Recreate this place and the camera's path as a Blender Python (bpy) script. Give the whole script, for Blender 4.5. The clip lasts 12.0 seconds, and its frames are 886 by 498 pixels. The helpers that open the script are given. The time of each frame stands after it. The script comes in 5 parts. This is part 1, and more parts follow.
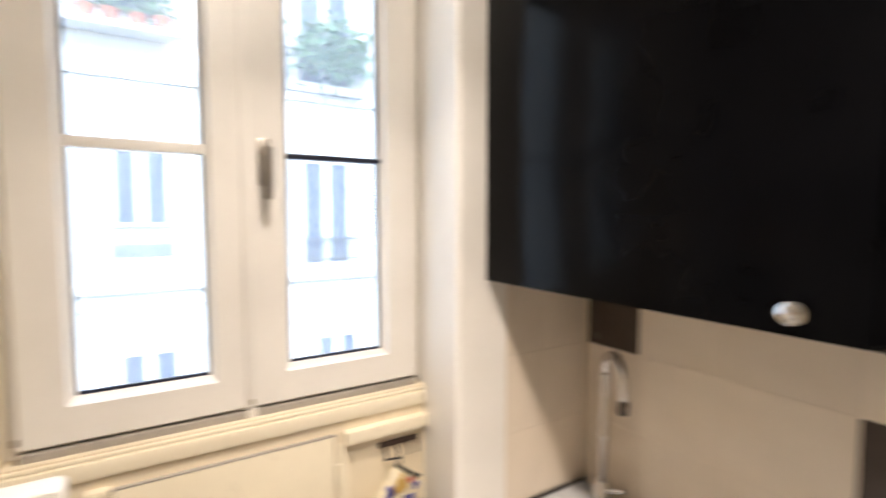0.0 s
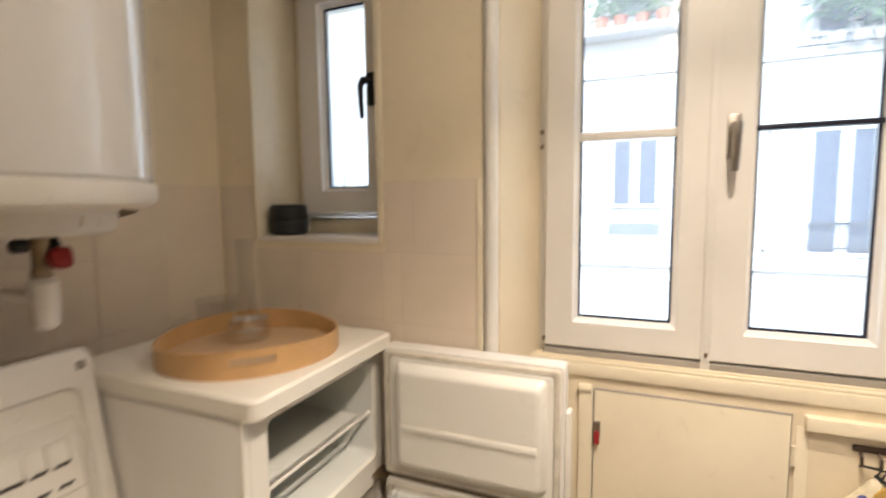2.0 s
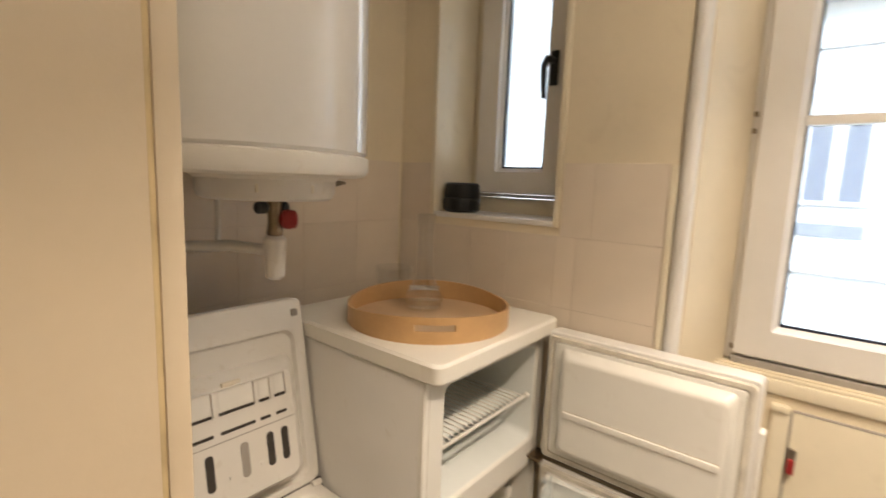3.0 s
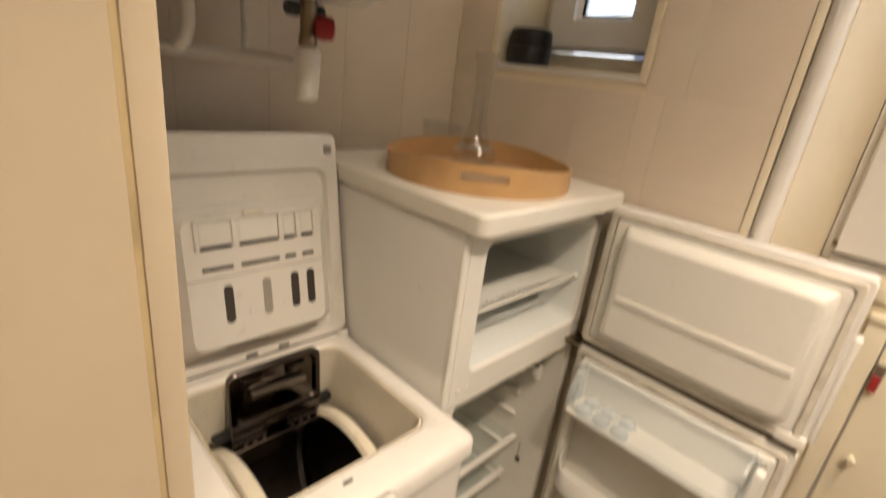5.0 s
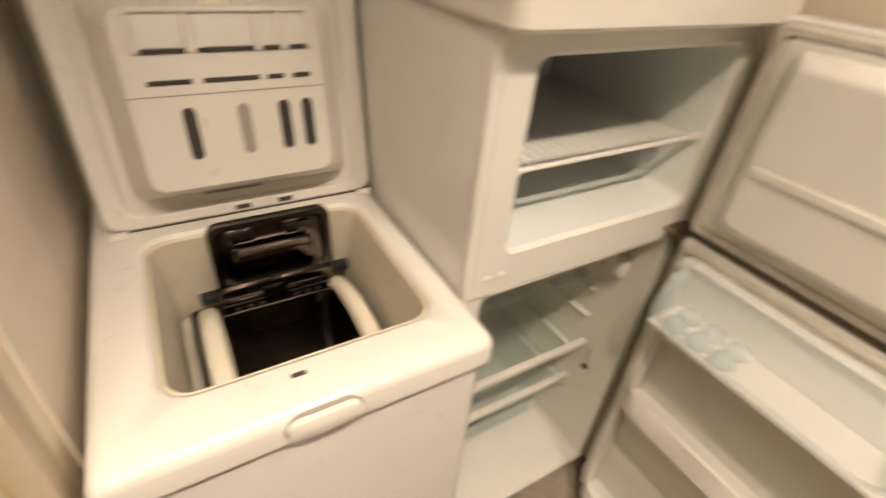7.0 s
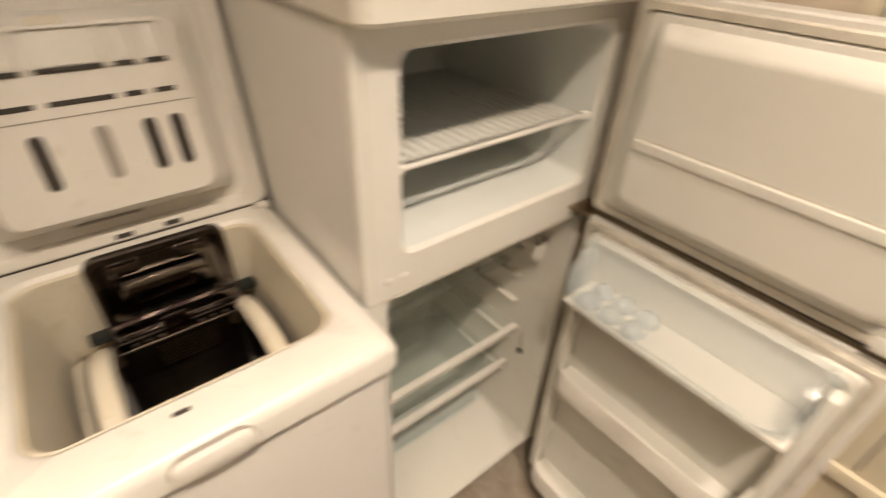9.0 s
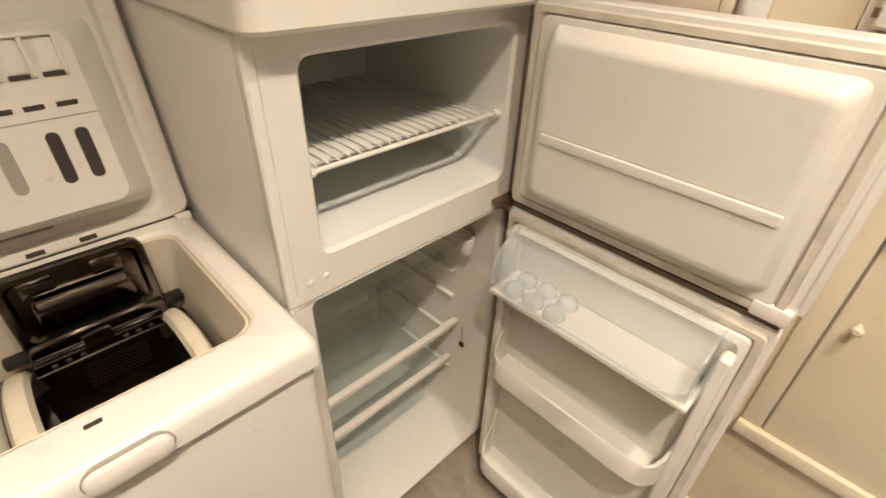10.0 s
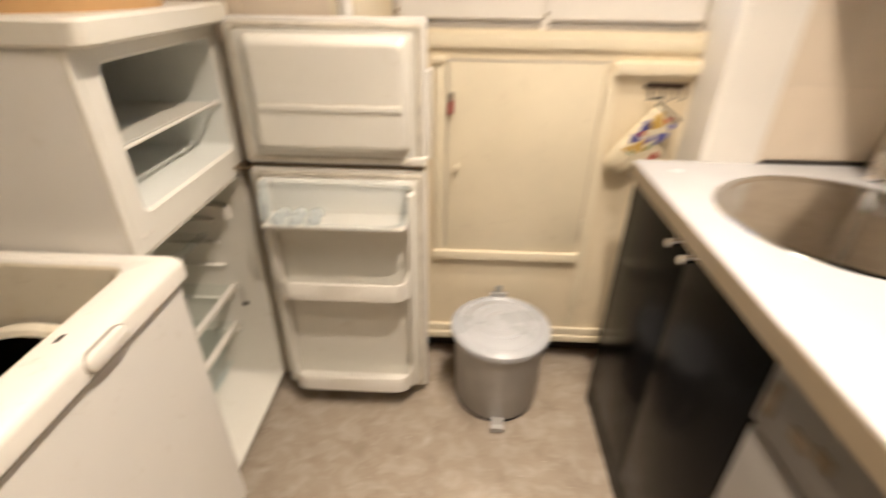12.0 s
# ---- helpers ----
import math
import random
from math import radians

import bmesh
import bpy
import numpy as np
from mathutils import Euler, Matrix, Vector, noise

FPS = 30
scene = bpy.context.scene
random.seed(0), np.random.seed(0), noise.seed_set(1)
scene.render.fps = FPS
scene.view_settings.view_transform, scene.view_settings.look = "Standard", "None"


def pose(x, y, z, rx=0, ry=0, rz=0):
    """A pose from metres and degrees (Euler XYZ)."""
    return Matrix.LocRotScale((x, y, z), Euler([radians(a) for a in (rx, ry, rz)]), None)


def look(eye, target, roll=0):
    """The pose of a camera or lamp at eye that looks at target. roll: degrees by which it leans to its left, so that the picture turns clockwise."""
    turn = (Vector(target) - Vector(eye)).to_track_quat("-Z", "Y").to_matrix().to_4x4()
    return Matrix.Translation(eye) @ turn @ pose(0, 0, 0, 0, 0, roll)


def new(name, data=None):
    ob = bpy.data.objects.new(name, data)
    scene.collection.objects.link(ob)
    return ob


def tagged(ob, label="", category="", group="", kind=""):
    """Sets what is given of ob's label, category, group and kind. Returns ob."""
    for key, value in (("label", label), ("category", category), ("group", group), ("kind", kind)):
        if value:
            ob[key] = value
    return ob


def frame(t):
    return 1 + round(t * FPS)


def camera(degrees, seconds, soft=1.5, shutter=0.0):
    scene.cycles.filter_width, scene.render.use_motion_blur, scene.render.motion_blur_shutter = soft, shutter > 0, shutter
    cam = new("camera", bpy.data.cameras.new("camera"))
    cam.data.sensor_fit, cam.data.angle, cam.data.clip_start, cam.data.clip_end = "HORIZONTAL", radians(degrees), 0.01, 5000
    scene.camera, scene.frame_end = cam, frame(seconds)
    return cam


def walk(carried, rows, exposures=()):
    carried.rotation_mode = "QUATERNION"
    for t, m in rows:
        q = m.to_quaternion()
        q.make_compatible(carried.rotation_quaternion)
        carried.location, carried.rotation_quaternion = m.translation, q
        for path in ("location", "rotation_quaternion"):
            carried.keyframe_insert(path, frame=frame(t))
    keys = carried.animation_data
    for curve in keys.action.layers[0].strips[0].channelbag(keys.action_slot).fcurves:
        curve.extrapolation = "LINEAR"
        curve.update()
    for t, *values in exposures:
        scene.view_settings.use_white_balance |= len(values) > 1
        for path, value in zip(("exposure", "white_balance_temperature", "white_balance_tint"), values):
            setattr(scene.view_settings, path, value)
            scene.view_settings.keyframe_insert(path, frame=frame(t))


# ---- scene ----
cam = camera(85.9, 12.0, shutter=0.8)
PATH = [
    (0, (1.625, 1.596, 1.658), (2.666, 3.298, 1.526), -0.1),
    (0.3, (1.62, 1.626, 1.668), (2.362, 3.476, 1.504), -1.8),
    (0.5, (1.577, 1.643, 1.671), (2.162, 3.549, 1.511), -0.4),
    (1, (1.588, 1.563, 1.67), (1.415, 3.553, 1.567), 1.2),
    (1.2, (1.575, 1.508, 1.627), (1.179, 3.468, 1.602), 0.3),
    (1.5, (1.642, 1.44, 1.648), (0.984, 3.328, 1.601), -1.3),
    (2, (1.649, 1.387, 1.631), (0.881, 3.224, 1.439), -0.6),
    (2.3, (1.607, 1.337, 1.618), (0.717, 3.106, 1.34), 2.2),
    (2.5, (1.59, 1.323, 1.612), (0.653, 3.056, 1.267), 3.0),
    (2.7, (1.576, 1.323, 1.625), (0.465, 2.958, 1.322), 1.6),
    (4.3, (1.511, 1.478, 1.633), (0.059, 2.807, 1.279), 3.9),
    (4.5, (1.492, 1.45, 1.58), (0.084, 2.79, 1.111), 5.0),
    (5, (1.479, 1.429, 1.481), (0.188, 2.794, 0.796), 7.3),
    (5.5, (1.49, 1.455, 1.399), (0.316, 2.792, 0.487), 7.3),
    (6, (1.535, 1.511, 1.394), (0.536, 2.987, 0.486), 8.2),
    (6.2, (1.53, 1.555, 1.382), (0.528, 2.996, 0.422), 7.7),
    (6.5, (1.483, 1.637, 1.35), (0.278, 2.85, 0.313), 5.4),
    (6.7, (1.429, 1.678, 1.332), (0.128, 2.734, 0.241), 5.5),
    (7, (1.4, 1.708, 1.315), (0.023, 2.601, 0.171), 5.5),
    (7.2, (1.373, 1.707, 1.305), (-0.053, 2.469, 0.128), 4.1),
    (8.8, (1.403, 1.755, 1.311), (0.076, 2.683, 0.137), 2.5),
    (9, (1.43, 1.79, 1.318), (0.171, 2.833, 0.166), 2.5),
    (9.5, (1.485, 1.822, 1.319), (0.302, 2.96, 0.176), 1.8),
    (10, (1.496, 1.818, 1.325), (0.336, 2.992, 0.194), 2.1),
    (10.5, (1.488, 1.789, 1.322), (0.522, 3.138, 0.204), 4.2),
    (10.7, (1.478, 1.746, 1.329), (0.661, 3.215, 0.245), 4.1),
    (11, (1.482, 1.654, 1.313), (0.883, 3.179, 0.166), 3.4),
    (11.2, (1.504, 1.606, 1.314), (1.042, 3.181, 0.17), 3.3),
    (11.5, (1.545, 1.488, 1.311), (1.186, 3.115, 0.205), 1.7),
    (11.7, (1.571, 1.384, 1.311), (1.269, 3.032, 0.218), -0.3),
    (12, (1.589, 1.265, 1.331), (1.522, 2.996, 0.331), 0.8),
]
walk(cam, [(t, look(eye, target, roll)) for t, eye, target, roll in PATH], exposures=((0.0, 2.75, 5850, 10), (1.0, 2.65, 5950, 10), (2.5, 2.65, 6350, 10), (4.5, 2.55, 6550, 10), (6.5, 2.75, 6500, 10), (9.0, 2.72, 6450, 10), (12.0, 2.88, 6250, 10)))
LAMP = 3.2                                # strength of the ceiling lamp

# ---------- world, sun, large lights ----------
SUN_EL, SUN_ROT = 48.0, 200.0
world = bpy.data.worlds.new("sky")
scene.world = world
world.use_nodes = True
wn = world.node_tree.nodes
sky = wn.new("ShaderNodeTexSky")
sky.sky_type, sky.sun_disc = "NISHITA", False
sky.sun_elevation, sky.sun_rotation = radians(SUN_EL), radians(SUN_ROT)
# lamp light: warm, from ceiling lamps assumed out of view
LAMPS = ((1.86, 1.66, 0.60, 98), (1.84, 1.18, 0.17, 104), (1.86, 2.16, 0.36, 106))   # place, share, beam of three lamps; the third is added fill for the window wall
for lx, ly, share, beam in LAMPS:
    lamp_light = new("lamp_light", bpy.data.lights.new("lamp_light", "AREA"))
    lamp_light.data.shape, lamp_light.data.size = "DISK", 0.07
    lamp_light.data.energy, lamp_light.data.color = LAMP * share, (1.0, 0.82, 0.64)
    lamp_light.data.spread = radians(beam)
    lamp_light.matrix_world = look((lx, ly, 2.418), (lx, ly + 0.0001, 0))
wn["Background"].inputs["Strength"].default_value = 0.15
world.node_tree.links.new(sky.outputs["Color"], wn["Background"].inputs["Color"])
sun = new("sun", bpy.data.lights.new("sun", "SUN"))
sun.data.energy, sun.data.angle, sun.data.color = 1.2, radians(10), (1.0, 0.98, 0.95)
sun.matrix_world = look((0, -20, 22), (2, 12, 2))

# ---------- materials ----------
def mat(name, col, rough=0.5, metal=0.0, var=0.06, scale=6.0, bump=0.0, bscale=60.0, stain=None, coat=0.0, ior=1.45, trans=0.0, rnd=0.0):
    """A painted, plastic, metal or glass surface with two scales of variation, in metres."""
    m = bpy.data.materials.new(name)
    m.use_nodes = True
    n, l = m.node_tree.nodes, m.node_tree.links
    b = n["Principled BSDF"]
    b.inputs["Roughness"].default_value, b.inputs["Metallic"].default_value = rough, metal
    b.inputs["Coat Weight"].default_value, b.inputs["IOR"].default_value = coat, ior
    b.inputs["Transmission Weight"].default_value = trans
    tc = n.new("ShaderNodeTexCoord")
    big, fine = n.new("ShaderNodeTexNoise"), n.new("ShaderNodeTexNoise")
    big.inputs["Scale"].default_value, big.inputs["Detail"].default_value = scale, 4.0
    fine.inputs["Scale"].default_value, fine.inputs["Detail"].default_value = bscale, 5.0
    for t in (big, fine):
        l.new(tc.outputs["Object"], t.inputs["Vector"])
    ramp = n.new("ShaderNodeValToRGB")
    dark = tuple(c * (1 - var * 1.6) for c in col) if stain is None else stain
    ramp.color_ramp.elements[0].position, ramp.color_ramp.elements[1].position = (0.3, 0.62) if stain is None else (0.22, 0.5)
    ramp.color_ramp.elements[0].color, ramp.color_ramp.elements[1].color = (*dark, 1), (*col, 1)
    l.new(big.outputs["Fac"], ramp.inputs["Fac"])
    mix = n.new("ShaderNodeMix")
    mix.data_type, mix.blend_type = "RGBA", "MULTIPLY"
    mix.inputs["Factor"].default_value = 1.0
    mr = n.new("ShaderNodeMapRange")
    mr.inputs["To Min"].default_value, mr.inputs["To Max"].default_value = 1 - var, 1.0
    l.new(fine.outputs["Fac"], mr.inputs["Value"])
    l.new(ramp.outputs["Color"], mix.inputs["A"])
    l.new(mr.outputs["Result"], mix.inputs["B"])
    out = mix.outputs["Result"]
    if rnd:
        oi, mr2, mix2 = n.new("ShaderNodeObjectInfo"), n.new("ShaderNodeMapRange"), n.new("ShaderNodeMix")
        mr2.inputs["To Min"].default_value, mr2.inputs["To Max"].default_value = 1 - rnd, 1.0
        mix2.data_type, mix2.blend_type = "RGBA", "MULTIPLY"
        mix2.inputs["Factor"].default_value = 1.0
        l.new(oi.outputs["Random"], mr2.inputs["Value"])
        l.new(out, mix2.inputs["A"])
        l.new(mr2.outputs["Result"], mix2.inputs["B"])
        out = mix2.outputs["Result"]
    l.new(out, b.inputs["Base Color"])
    rr = n.new("ShaderNodeMapRange")
    rr.inputs["To Min"].default_value, rr.inputs["To Max"].default_value = rough * 0.85, min(1.0, rough * 1.2)
    l.new(big.outputs["Fac"], rr.inputs["Value"])
    l.new(rr.outputs["Result"], b.inputs["Roughness"])
    if bump:
        bp = n.new("ShaderNodeBump")
        bp.inputs["Strength"].default_value, bp.inputs["Distance"].default_value = bump, 0.002
        l.new(fine.outputs["Fac"], bp.inputs["Height"])
        l.new(bp.outputs["Normal"], b.inputs["Normal"])
    return m


CREAM = mat("cream_paint", (0.80, 0.70, 0.52), 0.38, var=0.05, scale=3.0, bump=0.25, bscale=45)
# the board's own beige, darkened further to offset the near lamp's light
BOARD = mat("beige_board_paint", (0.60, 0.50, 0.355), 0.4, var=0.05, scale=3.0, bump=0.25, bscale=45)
IVORY = mat("ivory_gloss_paint", (0.82, 0.74, 0.57), 0.3, var=0.05, scale=4.0, bump=0.3, bscale=35)
PLASTER = mat("white_ceiling_paint", (0.82, 0.80, 0.75), 0.85, var=0.03, bump=0.2)
TILE = mat("off_white_tile", (0.79, 0.69, 0.565), 0.2, var=0.04, scale=5.0, bump=0.08, bscale=14, rnd=0.06)

BROWN = mat("brown_tile", (0.075, 0.055, 0.045), 0.25, var=0.15, scale=12)
PVC = mat("white_window_plastic", (0.80, 0.77, 0.72), 0.3, var=0.03)
GASKET = mat("black_gasket", (0.012, 0.014, 0.03), 0.5)
ENAMEL = mat("white_enamel", (0.78, 0.76, 0.72), 0.24, var=0.03, scale=3, bump=0.04, bscale=250)
BOILER = mat("gloss_white_enamel", (0.69, 0.67, 0.635), 0.1, var=0.03, scale=3, coat=0.4)
ABS = mat("white_plastic", (0.78, 0.75, 0.69), 0.32, var=0.04, scale=5)
AGED = mat("yellowed_plastic", (0.76, 0.70, 0.57), 0.36, var=0.06, scale=9, stain=(0.66, 0.58, 0.43))
LINER = mat("fridge_liner", (0.78, 0.76, 0.70), 0.3, var=0.03, scale=4)
# liner colour tinted cool for the daylight reaching the freezer
FREEZERLINER = mat("daylit_freezer_liner", (0.745, 0.765, 0.735), 0.3, var=0.04, scale=4)
LAMINATE = mat("white_laminate", (0.80, 0.77, 0.69), 0.35, var=0.03)
SEAL = mat("grey_seal", (0.75, 0.70, 0.60), 0.6, var=0.15, scale=20)
# dark tones for shade in uncut slots and gaps, and for dark trim
SLOT = mat("dark_shade_and_trim", (0.05, 0.042, 0.035), 0.7)
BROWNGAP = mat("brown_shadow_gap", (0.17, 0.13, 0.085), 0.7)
GREYSLOT = mat("grey_shade_and_trim", (0.36, 0.33, 0.29), 0.6)
STEEL = mat("stainless_steel", (0.55, 0.53, 0.50), 0.09, 1.0, var=0.08, scale=25, bump=0.05, bscale=300)
STEEL.node_tree.nodes["Principled BSDF"].inputs["Anisotropic"].default_value = 0.3
CHROME = mat("chrome", (0.80, 0.80, 0.82), 0.07, 1.0, var=0.03)
DARKSTEEL = mat("dark_drum_steel", (0.16, 0.14, 0.13), 0.13, 1.0, var=0.2, scale=14, bump=0.05)
DRUM = mat("drum_inner_steel", (0.34, 0.29, 0.24), 0.32, 1.0, var=0.2, scale=14)
BLACKGLOSS = mat("black_gloss_laminate", (0.002, 0.002, 0.0025), 0.16, var=0.2, scale=10, bump=0.008, bscale=30, ior=1.14)
BLACKSATIN = mat("black_satin_laminate", (0.004, 0.004, 0.0045), 0.22, var=0.2, scale=10, bump=0.02, bscale=30, ior=1.16)
WOOD = mat("beech_veneer", (0.62, 0.38, 0.17), 0.42, var=0.12, scale=7, bump=0.1, bscale=120)
WOODIN = mat("beech_tray_base", (0.60, 0.42, 0.25), 0.3, var=0.1, scale=9)
BLACK = mat("black_plastic", (0.015, 0.017, 0.018), 0.4, var=0.2)
RED = mat("red_plastic", (0.34, 0.028, 0.028), 0.35)
BRASS = mat("aged_brass", (0.35, 0.27, 0.18), 0.35, 1.0, var=0.25, scale=30)
NICKEL = mat("satin_nickel", (0.46, 0.42, 0.37), 0.36, 1.0, var=0.1)
GREYMETAL = mat("grey_painted_metal", (0.40, 0.39, 0.375), 0.36, 0.2, var=0.08, scale=10)
LIDGREY = mat("grey_lid_plastic", (0.45, 0.465, 0.49), 0.27, 0.0, var=0.05)
CLOTH = mat("cream_quilted_cotton", (0.74, 0.66, 0.48), 0.95, var=0.12, scale=40, bump=0.8, bscale=140)
CLOTHBLUE = mat("blue_printed_cotton", (0.11, 0.11, 0.33), 0.95, bump=0.8, bscale=140)
CLOTHYEL = mat("ochre_printed_cotton", (0.55, 0.36, 0.10), 0.95, bump=0.8, bscale=140)
CLOTHRED = mat("red_printed_cotton", (0.42, 0.05, 0.04), 0.95, bump=0.8, bscale=140)
CLOTHGREEN = mat("green_printed_cotton", (0.16, 0.22, 0.10), 0.95, bump=0.8, bscale=140)
CLOTHBROWN = mat("brown_stitching", (0.30, 0.21, 0.12), 0.95)
DARKGAP = mat("dark_plinth_and_shade", (0.03, 0.026, 0.022), 0.8)
FACADE = mat("pale_render", (0.62, 0.615, 0.60), 0.9, var=0.06, scale=0.8, bump=0.2, bscale=12)
FPANE = mat("facade_window_glass", (0.045, 0.06, 0.105), 0.45, var=0.1)
FIRON = mat("black_ironwork", (0.03, 0.03, 0.04), 0.5)
SHUTTER = mat("pale_shutter", (0.17, 0.19, 0.22), 0.7)
TERRA = mat("terracotta", (0.45, 0.14, 0.07), 0.8, var=0.15)
LEAF = mat("green_leaves", (0.12, 0.22, 0.10), 0.6, var=0.3, scale=30)
ASPHALT = mat("asphalt", (0.05, 0.05, 0.052), 0.9, var=0.2, bscale=200)


def glass(name, col, rough, mixfac, power=4.0, base=0.04):
    m = bpy.data.materials.new(name)
    m.use_nodes = True
    n, l = m.node_tree.nodes, m.node_tree.links
    g, t, mx = n.new("ShaderNodeBsdfGlossy"), n.new("ShaderNodeBsdfTransparent"), n.new("ShaderNodeMixShader")
    lw, pw, ma = n.new("ShaderNodeLayerWeight"), n.new("ShaderNodeMath"), n.new("ShaderNodeMath")
    pw.operation, ma.operation = "POWER", "MULTIPLY_ADD"
    pw.inputs[1].default_value, ma.inputs[1].default_value, ma.inputs[2].default_value = power, mixfac, base
    l.new(lw.outputs["Facing"], pw.inputs[0])
    l.new(pw.outputs[0], ma.inputs[0])
    g.inputs["Roughness"].default_value, g.inputs["Color"].default_value = rough, (1, 1, 1, 1)
    t.inputs["Color"].default_value = (*col, 1)
    l.new(ma.outputs[0], mx.inputs["Fac"])
    l.new(t.outputs["BSDF"], mx.inputs[1])
    l.new(g.outputs["BSDF"], mx.inputs[2])
    l.new(mx.outputs["Shader"], n["Material Output"].inputs["Surface"])
    return m


GLASS = glass("clear_glass", (0.96, 0.98, 0.97), 0.02, 0.5)
_n, _l = GLASS.node_tree.nodes, GLASS.node_tree.links      # milky veil in the panes, standing for glare over the outside view
_d, _m = _n.new("ShaderNodeBsdfTranslucent"), _n.new("ShaderNodeMixShader")
_d.inputs["Color"].default_value, _m.inputs["Fac"].default_value = (0.9, 0.95, 1.0, 1), 0.15
_l.new(_n["Material Output"].inputs["Surface"].links[0].from_socket, _m.inputs[1])
_l.new(_d.outputs["BSDF"], _m.inputs[2])
_l.new(_m.outputs["Shader"], _n["Material Output"].inputs["Surface"])
VASEGLASS = glass("thin_clear_glass", (0.955, 0.955, 0.95), 0.06, 0.6, 2.6, 0.05)
CLEARPLASTIC = glass("clear_bluish_plastic", (0.955, 0.982, 0.988), 0.15, 0.4)


def vinyl():
    """Grey-brown stone-look vinyl sheet with pale scuffs."""
    m = mat("stone_look_vinyl", (0.335, 0.28, 0.222), 0.16, var=0.16, scale=9.0, coat=0.6, bump=0.03, bscale=90, stain=(0.255, 0.205, 0.155))
    n, l = m.node_tree.nodes, m.node_tree.links
    b = n["Principled BSDF"]
    src = b.inputs["Base Color"].links[0].from_socket
    tc, v = n.new("ShaderNodeTexCoord"), n.new("ShaderNodeTexNoise")
    v.inputs["Scale"].default_value, v.inputs["Detail"].default_value, v.inputs["Distortion"].default_value = 17.0, 15.0, 0.8
    sm = n.new("ShaderNodeMapping")
    sm.inputs["Rotation"].default_value, sm.inputs["Scale"].default_value = (0, 0, 0.35), (0.9, 1.1, 1.0)
    l.new(tc.outputs["Object"], sm.inputs["Vector"])
    l.new(sm.outputs["Vector"], v.inputs["Vector"])
    r = n.new("ShaderNodeValToRGB")
    r.color_ramp.elements[0].position, r.color_ramp.elements[1].position = 0.45, 0.82
    r.color_ramp.elements[0].color, r.color_ramp.elements[1].color = (0, 0, 0, 1), (0.52, 0.52, 0.52, 1)
    l.new(v.outputs["Fac"], r.inputs["Fac"])
    mx = n.new("ShaderNodeMix")
    mx.data_type = "RGBA"
    mx.inputs["B"].default_value = (0.50, 0.45, 0.39, 1)
    l.new(r.outputs["Color"], mx.inputs["Factor"])
    l.new(src, mx.inputs["A"])
    # fine pale scratches
    mp, w, r2, mx2 = n.new("ShaderNodeMapping"), n.new("ShaderNodeTexNoise"), n.new("ShaderNodeValToRGB"), n.new("ShaderNodeMix")
    mp.inputs["Rotation"].default_value, mp.inputs["Scale"].default_value = (0, 0, 0.7), (4.0, 60.0, 1.0)
    w.inputs["Scale"].default_value, w.inputs["Detail"].default_value, w.inputs["Distortion"].default_value = 3.2, 3.0, 0.5
    r2.color_ramp.elements[0].position, r2.color_ramp.elements[1].position = 0.66, 0.74
    r2.color_ramp.elements[0].color, r2.color_ramp.elements[1].color = (0, 0, 0, 1), (0.40, 0.40, 0.40, 1)
    mx2.data_type = "RGBA"
    mx2.inputs["B"].default_value = (0.62, 0.58, 0.53, 1)
    l.new(tc.outputs["Object"], mp.inputs["Vector"])
    l.new(mp.outputs["Vector"], w.inputs["Vector"])
    l.new(w.outputs["Fac"], r2.inputs["Fac"])
    l.new(r2.outputs["Color"], mx2.inputs["Factor"])
    l.new(mx.outputs["Result"], mx2.inputs["A"])
    l.new(mx2.outputs["Result"], b.inputs["Base Color"])
    return m


VINYL = vinyl()


def wear(m, scale, lo, hi, amount, col):
    """Sparse small dirt marks and rubs over a plain finish."""
    n, l = m.node_tree.nodes, m.node_tree.links
    b = n["Principled BSDF"]
    src = b.inputs["Base Color"].links[0].from_socket
    tc, v, r, mx = n.new("ShaderNodeTexCoord"), n.new("ShaderNodeTexNoise"), n.new("ShaderNodeValToRGB"), n.new("ShaderNodeMix")
    v.inputs["Scale"].default_value, v.inputs["Detail"].default_value, v.inputs["Distortion"].default_value = scale, 6.0, 0.8
    r.color_ramp.elements[0].position, r.color_ramp.elements[1].position = lo, hi
    r.color_ramp.elements[0].color, r.color_ramp.elements[1].color = (0, 0, 0, 1), (amount, amount, amount, 1)
    mx.data_type = "RGBA"
    mx.inputs["B"].default_value = (*col, 1)
    l.new(tc.outputs["Object"], v.inputs["Vector"])
    l.new(v.outputs["Fac"], r.inputs["Fac"])
    l.new(r.outputs["Color"], mx.inputs["Factor"])
    l.new(src, mx.inputs["A"])
    l.new(mx.outputs["Result"], b.inputs["Base Color"])


for worn, sc, lo_, hi_, am in ((ENAMEL, 26, 0.63, 0.76, 0.20), (ABS, 34, 0.63, 0.74, 0.22), (AGED, 30, 0.60, 0.72, 0.3), (IVORY, 14, 0.62, 0.76, 0.25), (CREAM, 9, 0.60, 0.78, 0.18), (LAMINATE, 20, 0.64, 0.76, 0.2), (LINER, 15, 0.63, 0.75, 0.18)):
    wear(worn, sc, lo_, hi_, am, (0.42, 0.33, 0.21))


